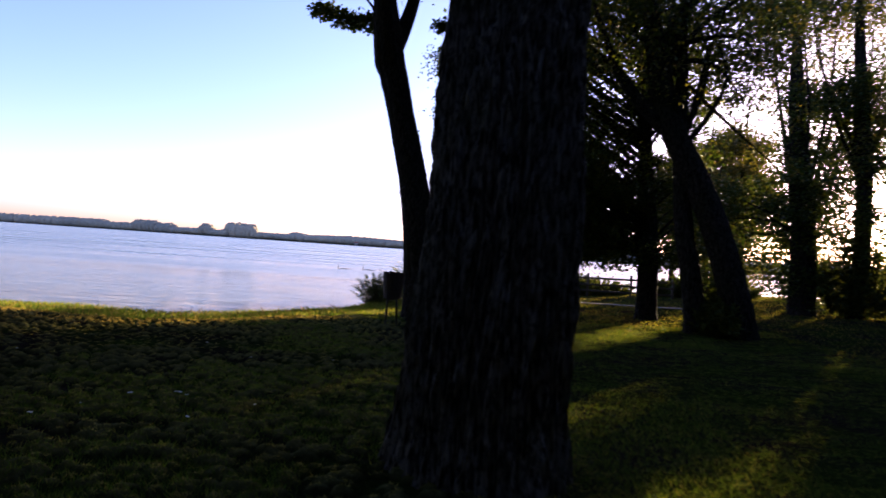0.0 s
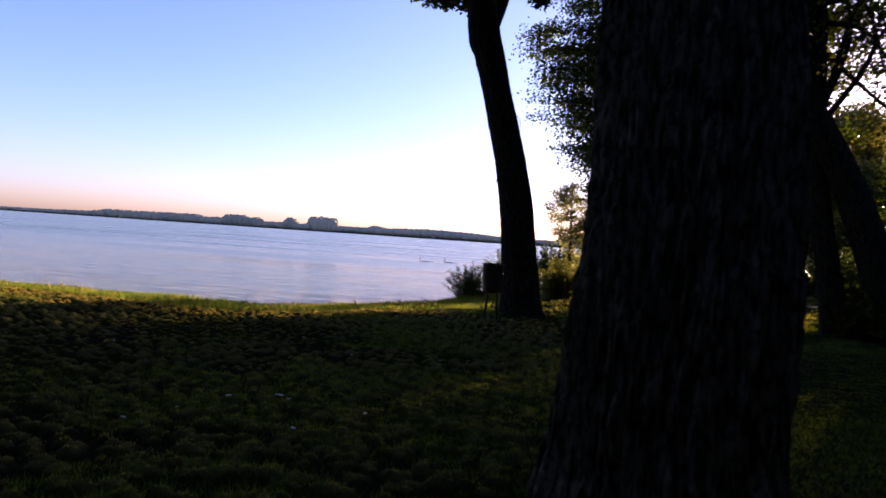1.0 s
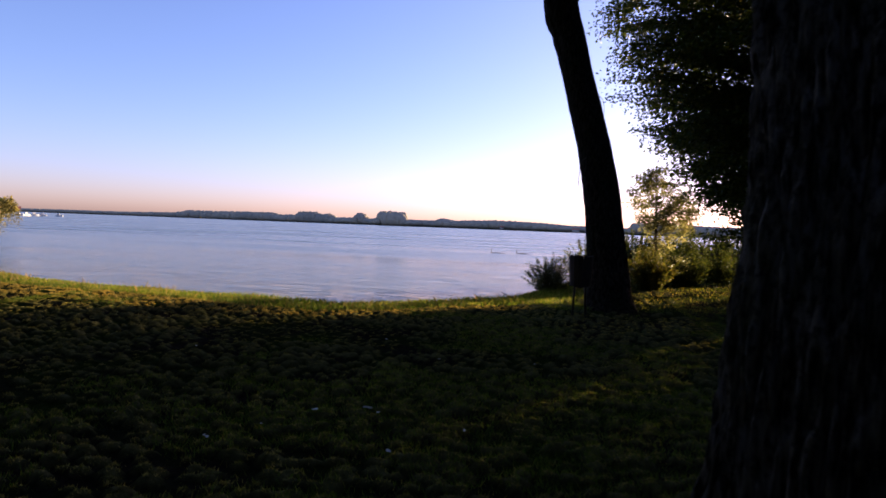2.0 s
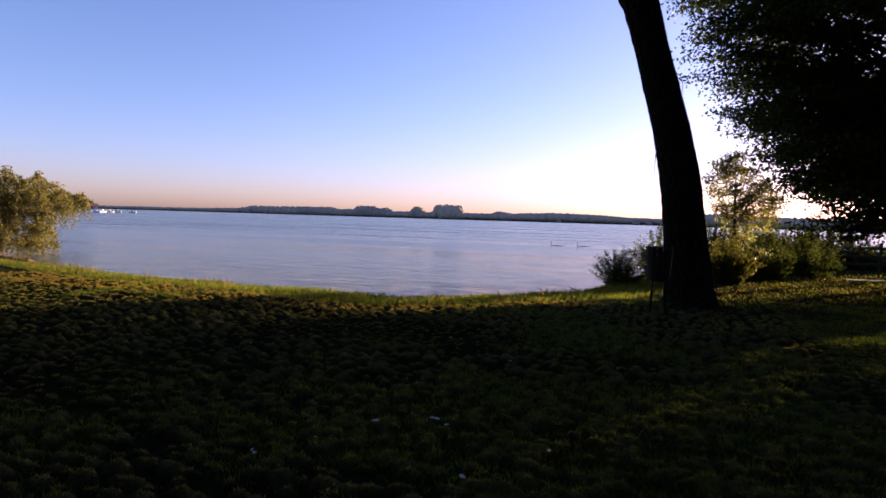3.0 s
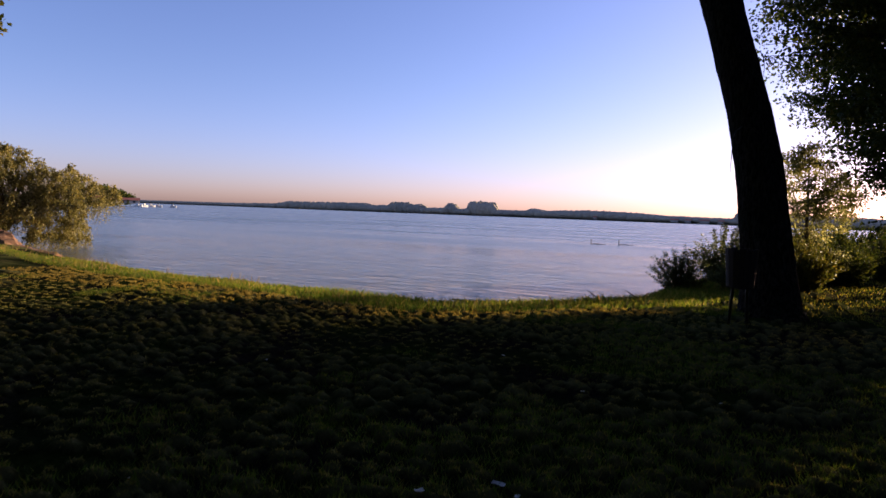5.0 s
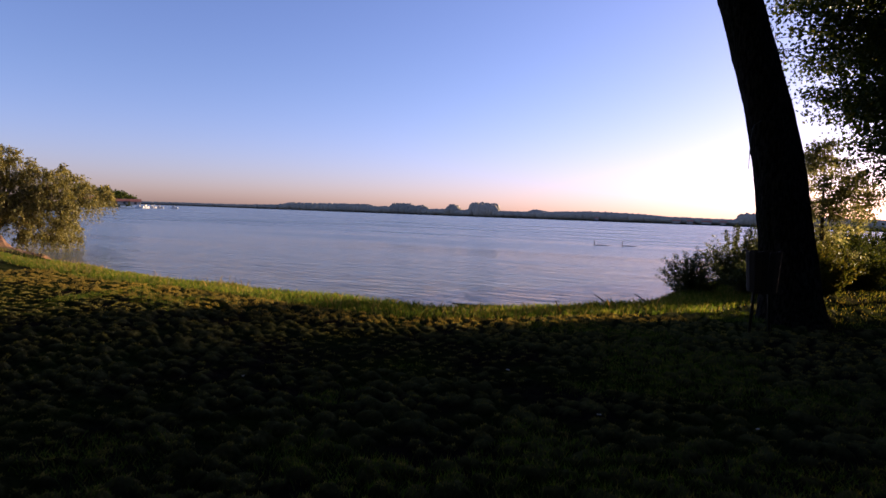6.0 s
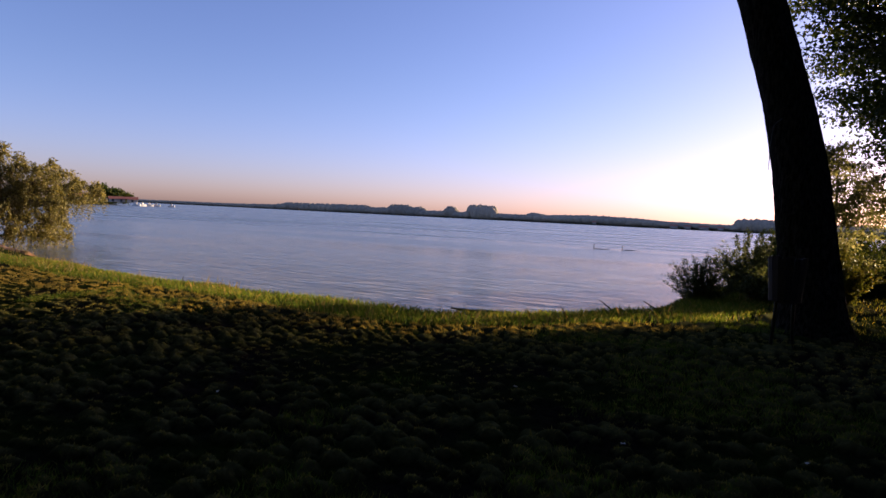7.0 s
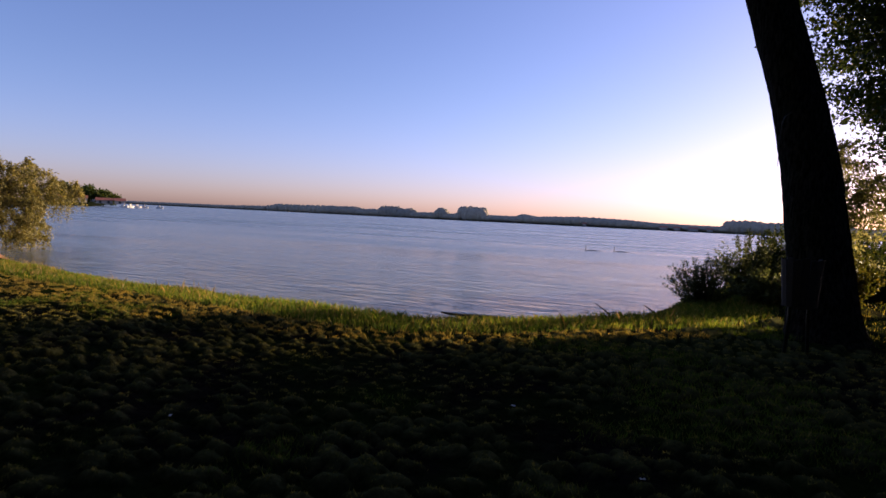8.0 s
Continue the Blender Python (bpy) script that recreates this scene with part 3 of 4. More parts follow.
tree("poplar_tree", 13.45, 23.1, [(0, 0, -0.2, 0.62), (0, 0, 0.3, 0.5), (-0.1, 0, 3, 0.42), (-0.5, 0.2, 7.5, 0.3), (-0.7, 0.4, 12, 0.1)],
     limbs_to(rng, (-0.2, 0.1, 3.5), cl, 14, 0.1), cl + sun_screen + column, 56000, 0.115, "tree wrapped in dense dark foliage down to its foot", seed=9)
cl = clump_cloud(rng, (0.2, 0.8, 9.0), (3.0, 2.6, 5.0), 60, 0.85, 3.0)
tree("poplar_tree", 15.0, 22.4, [(0, 0, -0.2, 0.42), (0, 0, 0.2, 0.32), (0.1, 0, 2.5, 0.28), (0.0, 0, 5.5, 0.26), (-0.35, 0.2, 10.3, 0.18), (-0.4, 0.3, 13, 0.07)],
     limbs_to(rng, (0.0, 0.1, 5.5), cl, 10, 0.09), cl, 20000, 0.105, "slender poplar with a pale-edged trunk", seed=10, leaf_mat=LEAF_WARM)

# ---- shrubs along the bank ----
def shoots_mesh(name, shoots, per, leaf, material, r, narrow):
    """Leaves set along arching shoots; a shoot is its foot, its bow and its tip."""
    sh = np.array(shoots, dtype=float)
    k = np.repeat(np.arange(len(sh)), per)
    t = 0.04 + 0.98 * r.random(len(k)) ** 0.8
    p0, p1, p2 = sh[k, 0], sh[k, 1], sh[k, 2]
    tt = t[:, None]
    place = p0 * (1 - tt) ** 2 + 2 * p1 * tt * (1 - tt) + p2 * tt ** 2
    along = (p1 - p0) * (1 - tt) + (p2 - p1) * tt
    along /= np.linalg.norm(along, axis=1)[:, None] + 1e-6
    side = r.normal(size=place.shape)
    axis = along * 0.75 + side / np.linalg.norm(side, axis=1)[:, None] * 0.85
    axis /= np.linalg.norm(axis, axis=1)[:, None]
    across = np.cross(axis, r.normal(size=place.shape))
    across /= np.linalg.norm(across, axis=1)[:, None]
    nrm = np.cross(axis, across)
    place = place + r.normal(size=place.shape) * 0.015
    s = leaf * (0.55 + 0.7 * r.random(len(k)))[:, None] * (1.15 - 0.5 * tt)
    v = np.stack([place, place + axis * s * 0.4 + across * s * narrow * 0.5 + nrm * s * 0.07, place + axis * s, place + axis * s * 0.4 - across * s * narrow * 0.5 + nrm * s * 0.07], axis=1).reshape(-1, 3)
    i = np.arange(len(k))[:, None] * 4
    return mesh_arrays(name, v, np.hstack([i, i + 1, i + 2, i + 3]), material)


def shrub(name, x, y, radii, shoots, per, leaf, label, material=LEAF_SHRUB, seed=1, narrow=0.35, spread=0.35, dome=0.5, wood=7, least=0.5):
    """A shrub of many leafy shoots that fan out from its foot."""
    r = np.random.default_rng(seed)
    s = empty(name, x, y, at_ground(x, y))
    made = []
    for k in range(shoots):
        a, q = r.random() * 6.283, r.random() ** 0.6
        foot = (spread * radii[0] * q * math.cos(a), spread * radii[1] * q * math.sin(a), -0.05)
        tip = (radii[0] * q * math.cos(a) + 0.1 * r.normal(), radii[1] * q * math.sin(a) + 0.1 * r.normal(), radii[2] * (1 - dome * q * q) * (least + (1.05 - least) * r.random()))
        bow = ((foot[0] * 0.6 + tip[0] * 0.4), (foot[1] * 0.6 + tip[1] * 0.4), tip[2] * 0.75)
        made.append((foot, bow, tip))
    for foot, bow, tip in made[:wood]:
        part("stem", limb_mesh("stem", [(*foot, 0.012), (*((np.array(foot) + 2 * np.array(bow) + np.array(tip)) / 4), 0.008), (*tip, 0.003)], 4, 5, DEADWOOD, 0.0), s)
    part("foliage", shoots_mesh("foliage", made, per, leaf, material, r, narrow), s)
    return tagged(s, label, "shrub")


shrub("riverside_shrub", -2.0, 18.9, (0.8, 0.6, 1.1), 110, 80, 0.085, "low willow shrub with slender upright shoots on the bank", LEAF_BANK, seed=31, narrow=0.28, dome=0.55)
shrub("riverside_shrub", -0.95, 20.6, (0.8, 0.75, 1.65), 120, 80, 0.09, "bushy dark willow shrub at the water's edge", LEAF_BANK, seed=32, narrow=0.4)
shrub("riverside_shrub", -0.7, 19.4, (0.7, 0.55, 0.75), 45, 50, 0.12, "low green shrub growing at the top of the bank", LEAF_BANK, seed=36, narrow=0.4)
shrub("riverside_shrub", 0.75, 20.0, (0.68, 0.62, 1.35), 120, 80, 0.09, "tall yellow-green leafy shrub beside the fence", LEAF_WARM, seed=34, narrow=0.45)
# the willow that hangs over the water
rngw = np.random.default_rng(21)
willow = empty("willow_tree", -28.35, 20.0, -0.6)
part("trunk", limb_mesh("trunk", [(-0.5, 0, -0.3, 0.42), (-0.2, 0.1, 0.5, 0.36), (0.5, 0.4, 1.3, 0.3), (1.3, 0.9, 1.9, 0.2), (2.2, 1.0, 2.4, 0.08)], 6, 16, BARK_WILLOW, 0.1), willow)
WIDE, AWAY = np.array((0.54, 0.842, 0)), np.array((-0.842, 0.54, 0))        # across the tree as it faces the meadow, and away from it
lobes, hanging = [], []
for k in range(17):
    u0 = -3.1 + 0.41 * k
    top = float(np.interp(u0, [-3.2, -1.5, 0.0, 0.6, 1.2, 2.2, 2.7, 3.4, 3.8], [3.6, 4.6, 4.35, 3.75, 3.5, 3.45, 3.15, 2.8, 2.3]))
    low = float(np.interp(u0, [-3.2, 0.2, 0.5, 2.5, 2.6, 3.9], [0.3, 0.9, 0.15, 0.1, 1.75, 1.6]))
    for depth in (-1.0, 0.1, 1.2):
        w = top - 0.25 - 0.3 * rngw.random() - 0.25 * abs(depth)
        while w > low:
            q = np.array((0.73, 0.32, w)) + WIDE * (u0 + 0.22 * rngw.normal()) + AWAY * (depth + 0.3 * rngw.normal())
            lobes.append(q)
            w -= 0.5 + 0.3 * rngw.random()
for n, q in enumerate(lobes):
    if n % 5 == 0:
        m = np.array((0.4, 0.35, 1.2)) * 0.45 + q * 0.55 + (0, 0, 0.2)
        part("limb", limb_mesh("limb", [(0.4, 0.35, 1.2, 0.06), (*m, 0.035), (*q, 0.012)], 4, 6, BARK_WILLOW, 0.1), willow)
    for c in range(17):
        a, r = rngw.random() * 6.283, 0.16 + 0.22 * rngw.random()
        o = np.array((math.cos(a) * r, math.sin(a) * r, 0))
        q0 = q + 0.13 * rngw.normal(size=3)
        hanging.append((tuple(q0), tuple(q + o * 0.7 + (0, 0, 0.22)), tuple(q + o * 1.15 + (0, 0, max(-0.2 - q[2], -0.35 - 0.7 * rngw.random())))))
part("hanging_foliage", shoots_mesh("hanging_foliage", hanging, 24, 0.13, LEAF_WILLOW, rngw, 0.36), willow)
tagged(willow, "willow hanging over the water, its drooping leaves lit gold", "tree")


rngp = np.random.default_rng(35)
cl = clump_cloud(rngp, (-0.1, 0.0, 2.85), (0.8, 0.7, 1.1), 36, 0.26) + clump_cloud(rngp, (0.8, 0.2, 2.3), (0.6, 0.5, 0.85), 16, 0.25) + clump_cloud(rngp, (0.1, 0, 0.75), (0.9, 0.7, 0.5), 14, 0.28) + clump_cloud(rngp, (0.25, 0, 1.75), (0.75, 0.5, 0.5), 9, 0.26)
tree("young_tree", 1.1, 22.7, [(0, 0, -0.2, 0.07), (0.02, 0, 1.2, 0.05), (0.0, 0, 2.6, 0.03), (-0.05, 0, 3.8, 0.008)], limbs_to(rngp, (0.0, 0, 1.2), cl, 18, 0.011), cl, 11500, 0.085,
     "slim young tree with airy pale foliage above the hedge", bark=BARK_WILLOW, leaf_mat=LEAF_PALE, seed=35, segs=10, steps=5, narrow=0.5, shell=0.15)
for k, (x, y, w, h) in enumerate([(0.75, 22.2, 0.75, 1.15), (2.0, 23.0, 0.9, 1.25), (2.5, 26.6, 1.1, 1.9), (3.6, 25.2, 1.1, 1.5)]):
    shrub("leafy_bush", x, y, (w, 0.9, h), 150, 46, 0.1, "dense leafy bush crowding round a young tree", LEAF_SHRUB if k else LEAF_BANK, seed=351 + k, narrow=0.5, spread=0.5, dome=0.4, wood=5, least=0.3)
cl = clump_cloud(rng, (0, 0, 5.0), (2.1, 1.8, 4.6), 46, 0.6, 0.6)
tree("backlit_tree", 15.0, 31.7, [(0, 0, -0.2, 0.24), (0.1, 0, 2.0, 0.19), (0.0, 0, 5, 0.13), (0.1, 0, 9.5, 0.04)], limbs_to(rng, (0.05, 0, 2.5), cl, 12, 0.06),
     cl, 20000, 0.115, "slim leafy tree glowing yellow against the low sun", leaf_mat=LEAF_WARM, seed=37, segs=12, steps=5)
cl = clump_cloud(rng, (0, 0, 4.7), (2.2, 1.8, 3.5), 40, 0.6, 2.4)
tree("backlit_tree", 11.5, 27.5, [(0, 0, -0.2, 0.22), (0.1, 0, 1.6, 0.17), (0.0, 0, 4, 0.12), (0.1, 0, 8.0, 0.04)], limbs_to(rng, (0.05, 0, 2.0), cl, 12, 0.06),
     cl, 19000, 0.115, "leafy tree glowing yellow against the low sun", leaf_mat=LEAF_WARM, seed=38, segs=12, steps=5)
# added tree: its crown screens the low sun from the meadow
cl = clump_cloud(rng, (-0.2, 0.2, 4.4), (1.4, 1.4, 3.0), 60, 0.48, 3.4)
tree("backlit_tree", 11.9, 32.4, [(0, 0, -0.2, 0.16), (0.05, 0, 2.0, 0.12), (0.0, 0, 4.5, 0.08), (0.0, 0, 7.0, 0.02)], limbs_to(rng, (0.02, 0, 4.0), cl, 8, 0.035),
     cl, 12500, 0.13, "slender leafy tree added to shade the meadow", leaf_mat=LEAF_WARM, seed=39, segs=10, steps=5)
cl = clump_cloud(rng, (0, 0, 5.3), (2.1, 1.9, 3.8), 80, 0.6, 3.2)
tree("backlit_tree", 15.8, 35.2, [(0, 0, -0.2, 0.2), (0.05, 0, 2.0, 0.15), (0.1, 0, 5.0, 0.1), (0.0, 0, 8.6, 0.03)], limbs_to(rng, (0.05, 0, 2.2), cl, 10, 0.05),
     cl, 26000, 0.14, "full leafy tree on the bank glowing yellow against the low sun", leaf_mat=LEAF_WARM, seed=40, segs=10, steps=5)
# hedge by the fence; the tall right-hand shrubs are added to block low sun
for k, (x, y, w, h) in enumerate([(2.2, 29.4, 1.4, 1.5), (4.4, 29.9, 1.5, 1.5), (6.8, 30.3, 1.5, 1.0), (3.2, 30.2, 1.6, 1.9), (5.4, 31.0, 1.5, 1.9), (8.2, 31.6, 1.7, 0.75), (11.3, 31.2, 0.9, 0.9), (12.6, 31.0, 1.0, 1.7), (14.3, 31.3, 1.2, 4.2), (0.9, 29.0, 1.2, 1.9), (15.5, 33.3, 2.0, 1.2), (16.6, 21.6, 1.9, 4.2), (18.9, 22.4, 1.9, 4.2), (15.0, 22.2, 1.5, 3.5), (6.95, 15.7, 0.55, 1.0), (22.0, 36.0, 2.2, 3.0), (26.0, 37.0, 2.2, 3.3), (30.0, 38.0, 2.2, 3.3)]):
    shrub("hedge_shrub", x, y, (w, 1.1, h), 200, 48 if k < 11 else 26, 0.14 if k < 11 else 0.2, "dense dark leafy shrub of the field's hedge and sun screen", seed=41 + k, narrow=0.5, spread=0.7, dome=0.35, wood=4, least=0.2)


# ---- fence ----
def box_mesh(name, sx, sy, sz, material, bevel=0.006):
    bm = bmesh.new()
    bmesh.ops.create_cube(bm, size=1)
    bmesh.ops.scale(bm, vec=(sx, sy, sz), verts=bm.verts)
    if bevel:
        bmesh.ops.bevel(bm, geom=list(bm.edges), offset=bevel, segments=1, affect="EDGES")
    me = bpy.data.meshes.new(name)
    bm.to_mesh(me)
    bm.free()
    me.materials.append(material)
    return me


fence = empty("fence", 2.6, 28.6, at_ground(2.6, 28.6))
FENCE = [(0, 0), (2.1, 0.15), (4.2, 0.35), (6.3, 0.6), (8.4, 0.9)]
post_me = box_mesh("post", 0.1, 0.1, 1.25, FENCE_WOOD, 0.012)
for x, y in FENCE:
    p = part("post", post_me, fence)
    p.matrix_basis = pose(x, y, 0.5, 0, 1.5 * math.sin(x * 3), 0)
for (ax, ay), (bx, by) in zip(FENCE, FENCE[1:]):
    for h in (0.3, 0.6, 0.9):
        p = part("rail", box_mesh("rail", math.hypot(bx - ax, by - ay) + 0.1, 0.035, 0.1, FENCE_WOOD, 0.01), fence)
        p.matrix_basis = pose((ax + bx) / 2, (ay + by) / 2 - 0.07, h, 0, 0.6 * math.sin(ax + h * 9), math.degrees(math.atan2(by - ay, bx - ax)))
tagged(fence, "low wooden rail fence in front of shrubs", "fence")


# ---- litter bin ----
def litter_bin(x, y):
    b = empty("litter_bin", x, y, at_ground(x, y))
    for dx in (-0.1, 0.1):
        v, f = tube([(dx * 1.3, 0.03, -0.12), (dx, 0.02, 0.5), (dx, 0.02, 0.9)], [0.022, 0.022, 0.022], 10)
        part("post", mesh_from("post", v, f, STEEL, True), b)
    k, rt, rb, z0, z1 = 16, 0.215, 0.175, 0.6, 1.18
    for i in range(k):
        a = 2 * math.pi * i / k
        lo, hi = z0 + 0.012 * math.sin(i * 5.1), z1 + 0.014 * math.sin(i * 2.7)
        v = []
        for zz, r in ((lo, rb), (hi, rt)):
            for rr, w in ((r, 0.036), (r + 0.018, 0.036)):
                for s in (-1, 1):
                    t = a + s * w / r
                    v.append((rr * math.cos(t), rr * math.sin(t), zz))
        f = [(0, 1, 3, 2), (4, 6, 7, 5), (0, 4, 5, 1), (2, 3, 7, 6), (0, 2, 6, 4), (1, 5, 7, 3)]
        part("slat", mesh_from("slat", v, f, WOOD), b)
    for zz, r in ((0.68, 0.18), (1.08, 0.207)):
        v, f = [], []
        for i in range(32):
            a = 2 * math.pi * i / 32
            for rr, h in ((r, -0.018), (r, 0.018), (r - 0.006, 0.018), (r - 0.006, -0.018)):
                v.append((rr * math.cos(a), rr * math.sin(a), zz + h))
            j = (i + 1) % 32
            for q in range(4):
                f.append((i * 4 + q, j * 4 + q, j * 4 + (q + 1) % 4, i * 4 + (q + 1) % 4))
        part("hoop", mesh_from("hoop", v, f, STEEL), b, "flat steel hoop")
    v = [(0.174 * math.cos(2 * math.pi * i / 24), 0.174 * math.sin(2 * math.pi * i / 24), 0.63 + h) for h in (0, 0.01) for i in range(24)]
    f = [tuple(range(23, -1, -1)), tuple(range(24, 48))] + [(i, (i + 1) % 24, 24 + (i + 1) % 24, 24 + i) for i in range(24)]
    part("floor_plate", mesh_from("floor_plate", v, f, STEEL), b)
    return tagged(b, "round wooden-slatted litter bin on steel legs", "litter bin")


litter_bin(-1.08, 13.55)


# ---- grove behind and beside the path, added mostly unseen to dim sky light ----
rngg = np.random.default_rng(77)
# places of an unseen opaque belt that blocks light from behind
belt = []
for k in range(170):
    a = radians(41 + 255 * k / 169)
    r = 34 + 6 * rngg.random()
    for hgt in (2.0, 6.5, 11.0, 15.5, 19.0)[:3 if k < 12 else 5]:
        belt.append((r * math.sin(a) - 2, r * math.cos(a) - 2, hgt + rngg.random(), 2.6, 2.6, 3.0))
for k, (x, y, r) in enumerate([(-19.0, 9.5, 4.6), (-11.5, -5.0, 5.5), (-4.0, -8.5, 5.5), (4.5, -7.0, 5.5), (12.5, -2.5, 5.5), (18.5, 5.5, 5.0), (28.0, 11.0, 5.0), (-19.0, -3.0, 5.0), (-8.5, -15.0, 6.0), (2.0, -16.0, 6.0)]):
    cl = clump_cloud(rngg, (0, 0, 9.6 if k else 11.0), (r, r, 4.6), 60, 1.3, 5.2 if k else 8.5)
    grown = tree("poplar_tree", x, y, [(0, 0, -0.2, 0.55), (0, 0, 0.3, 0.42), (0.1, 0.05, 3.0, 0.36), (0.2, 0.1, 7.0, 0.26), (0.2, 0.2, 12, 0.1)],
         limbs_to(rngg, (0.15, 0.1, 5.5), cl, 6, 0.12), cl, 6500, 0.5 if k else 0.3, "tall poplar of the grove, added mostly unseen to dim the meadow", seed=100 + k, segs=18, steps=5)
    if not k:
        low = [(2.35, 2.85, 6.15, 0.4, 0.45, 0.4), (2.2, 2.7, 5.65, 0.5, 0.5, 0.35), (2.45, 2.95, 5.45, 0.28, 0.3, 0.22), (2.2, 2.75, 4.92, 0.24, 0.24, 0.16), (1.6, 2.2, 6.2, 0.6, 0.6, 0.8)]
        part("hanging_foliage", leaves_mesh("hanging_foliage", low, 2600, 0.12, LEAF_WARM, np.random.default_rng(71), 0.4, 0.6, 0.2), grown)


# added unseen poplar: its crown keeps overhead sky light off the meadow
cl = clump_cloud(rngg, (4.2, 3.0, 12.6), (6.3, 4.8, 3.9), 90, 1.3, 10.6)
tree("poplar_tree", -13.5, 4.5, [(0, 0, -0.2, 0.6), (0, 0, 0.3, 0.46), (0.2, 0.2, 3.0, 0.4), (0.9, 1.0, 7.0, 0.3), (2.2, 2.4, 12, 0.1)],
     limbs_to(rngg, (1.0, 1.1, 7.2), cl, 8, 0.13), cl, 14000, 0.5, "tall spreading poplar added out of view to dim the meadow", seed=120, segs=18, steps=5)


# ---- grass ----
def scatter(rng, count, x0, x1, y0, y1, keep):
    """Random places in a rectangle that pass the test keep(x, y, chance)."""
    got = []
    total = 0
    while total < count:
        x, y = x0 + (x1 - x0) * rng.random(count * 2), y0 + (y1 - y0) * rng.random(count * 2)
        ok = keep(x, y, rng.random(count * 2))
        got.append(np.stack([x[ok], y[ok]], 1))
        total += int(ok.sum())
    return np.concatenate(got)[:count]


def green(x, y):
    """Where the sward is thick rather than worn."""
    lush = 0.45 * np.exp(-((x + 1.2) / 1.6) ** 2 - ((y - 6.9) / 1.5) ** 2)
    lush = lush + 0.26 * step(7.0, 5.2, y) * step(-4.8, -2.6, x)          # thicker towards the foot of the great poplar
    return step(0.53, 0.72, value_noise(x * 0.55 + 4, y * 0.8 + 2) * 0.6 + value_noise(x * 1.7, y * 1.7) * 0.4 + lush)


rngb = np.random.default_rng(5)
# short sward
xy = scatter(rngb, 260000, -15, 9, 1.6, 17, lambda x, y, c: (signed(x, y, BANK) < -0.8) & (c < np.where(x > 1.0, 0.8, 0.97 * green(x, y) ** 2)))
h = 0.016 + 0.026 * rngb.random(len(xy)) + 0.026 * green(xy[:, 0], xy[:, 1])
lawn = new("meadow_grass", blades_mesh("meadow_grass", xy, land(xy[:, 0], xy[:, 1]), h, 0.0022 + 0.0022 * rngb.random(len(xy)), np.full(len(xy), 0.8), GRASS, rngb, False))
tagged(lawn, "short patchy grass in the shade of the trees", "grass", kind="stuff")

# trodden tussocks
ci, cj = np.meshgrid(np.arange(-104, 26), np.arange(10, 94))
cx, cy, cr, ch = mound_cell(ci.ravel().astype(float), cj.ravel().astype(float))
pick = (ch > 0.01) & (signed(cx, cy, BANK) < -1.05) & (cx < 1.4)
centre, wide = np.stack([cx[pick], cy[pick]], 1), cr[pick]
n_each = 28
spread = rngb.normal(size=(len(centre), n_each, 2)) * (0.29 * wide[:, None, None])
close = (centre[:, 1] < 7.2) & (centre[:, 0] > -7)
more = rngb.normal(size=(int(close.sum()), 24, 2)) * (0.42 * wide[close][:, None, None])
xy = np.concatenate([(centre[:, None, :] + spread).reshape(-1, 2), (centre[close][:, None, :] + more).reshape(-1, 2)])
h = 0.01 + 0.018 * rngb.random(len(xy))
tufts = new("tussocks", blades_mesh("tussocks", xy, land(xy[:, 0], xy[:, 1]), h, 0.004 + 0.003 * rngb.random(len(xy)), np.full(len(xy), 0.85), TUFT, rngb, False))
tagged(tufts, "small trodden grey-green tussocks on bare soil", "grass", kind="stuff")

# dry tufts in the strip beside the bank grass, coloured gold for its sunlight
strip = signed(centre[:, 0], centre[:, 1], BANK)
rim = (strip > -1.9 - 0.6 * step(-5, -9, centre[:, 0])) & (centre[:, 0] < -1.5)
xy = (centre[rim][:, None, :] + rngb.normal(size=(int(rim.sum()), 38, 2)) * (0.42 * wide[rim][:, None, None])).reshape(-1, 2)
h = 0.018 + 0.028 * rngb.random(len(xy))
straw = new("sun_strip_grass", blades_mesh("sun_strip_grass", xy, land(xy[:, 0], xy[:, 1]), h, 0.004 + 0.003 * rngb.random(len(xy)), np.full(len(xy), 0.8), SUN_STRAW, rngb, False))
tagged(straw, "dry tufts behind the bank grass, coloured gold for the sunlit strip", "grass", kind="stuff")

# tall grass along the bank
xy = scatter(rngb, 62000, -27, 1.0, 11, 24, lambda x, y, c: (lambda d: (d > -1.25) & (d < np.where(x < -17.6, -0.5, 0.95)) & (c < 1.0 - 0.75 * step(-0.8, -1.25, d) * (d < -0.8)))(signed(x, y, BANK)))
d = signed(xy[:, 0], xy[:, 1], BANK)
h = (0.035 + 0.07 * step(-1.9, -0.4, d)) * (0.6 + 0.8 * rngb.random(len(xy))) * (0.7 + 0.7 * value_noise(xy[:, 0] * 0.9, xy[:, 1] * 0.9)) * (1 - 0.35 * step(-8, -14, xy[:, 0]))
shore = new("bank_grass", blades_mesh("bank_grass", xy, land(xy[:, 0], xy[:, 1]), h, 0.0035 + 0.004 * rngb.random(len(xy)), np.full(len(xy), 0.6), GRASS_SHORE, rngb))
tagged(shore, "lush yellow-green grass along the river bank", "grass", kind="stuff")

# taller ripe stems that stand out of it in loose groups
xy = scatter(rngb, 1300, -22, 0.2, 11, 20, lambda x, y, c: (lambda d: (d > -0.9) & (d < 0.7) & (c < step(0.45, 0.8, value_noise(x * 1.1 + 3, y * 1.1))))(signed(x, y, BANK)))
h = 0.1 + 0.17 * rngb.random(len(xy)) ** 2
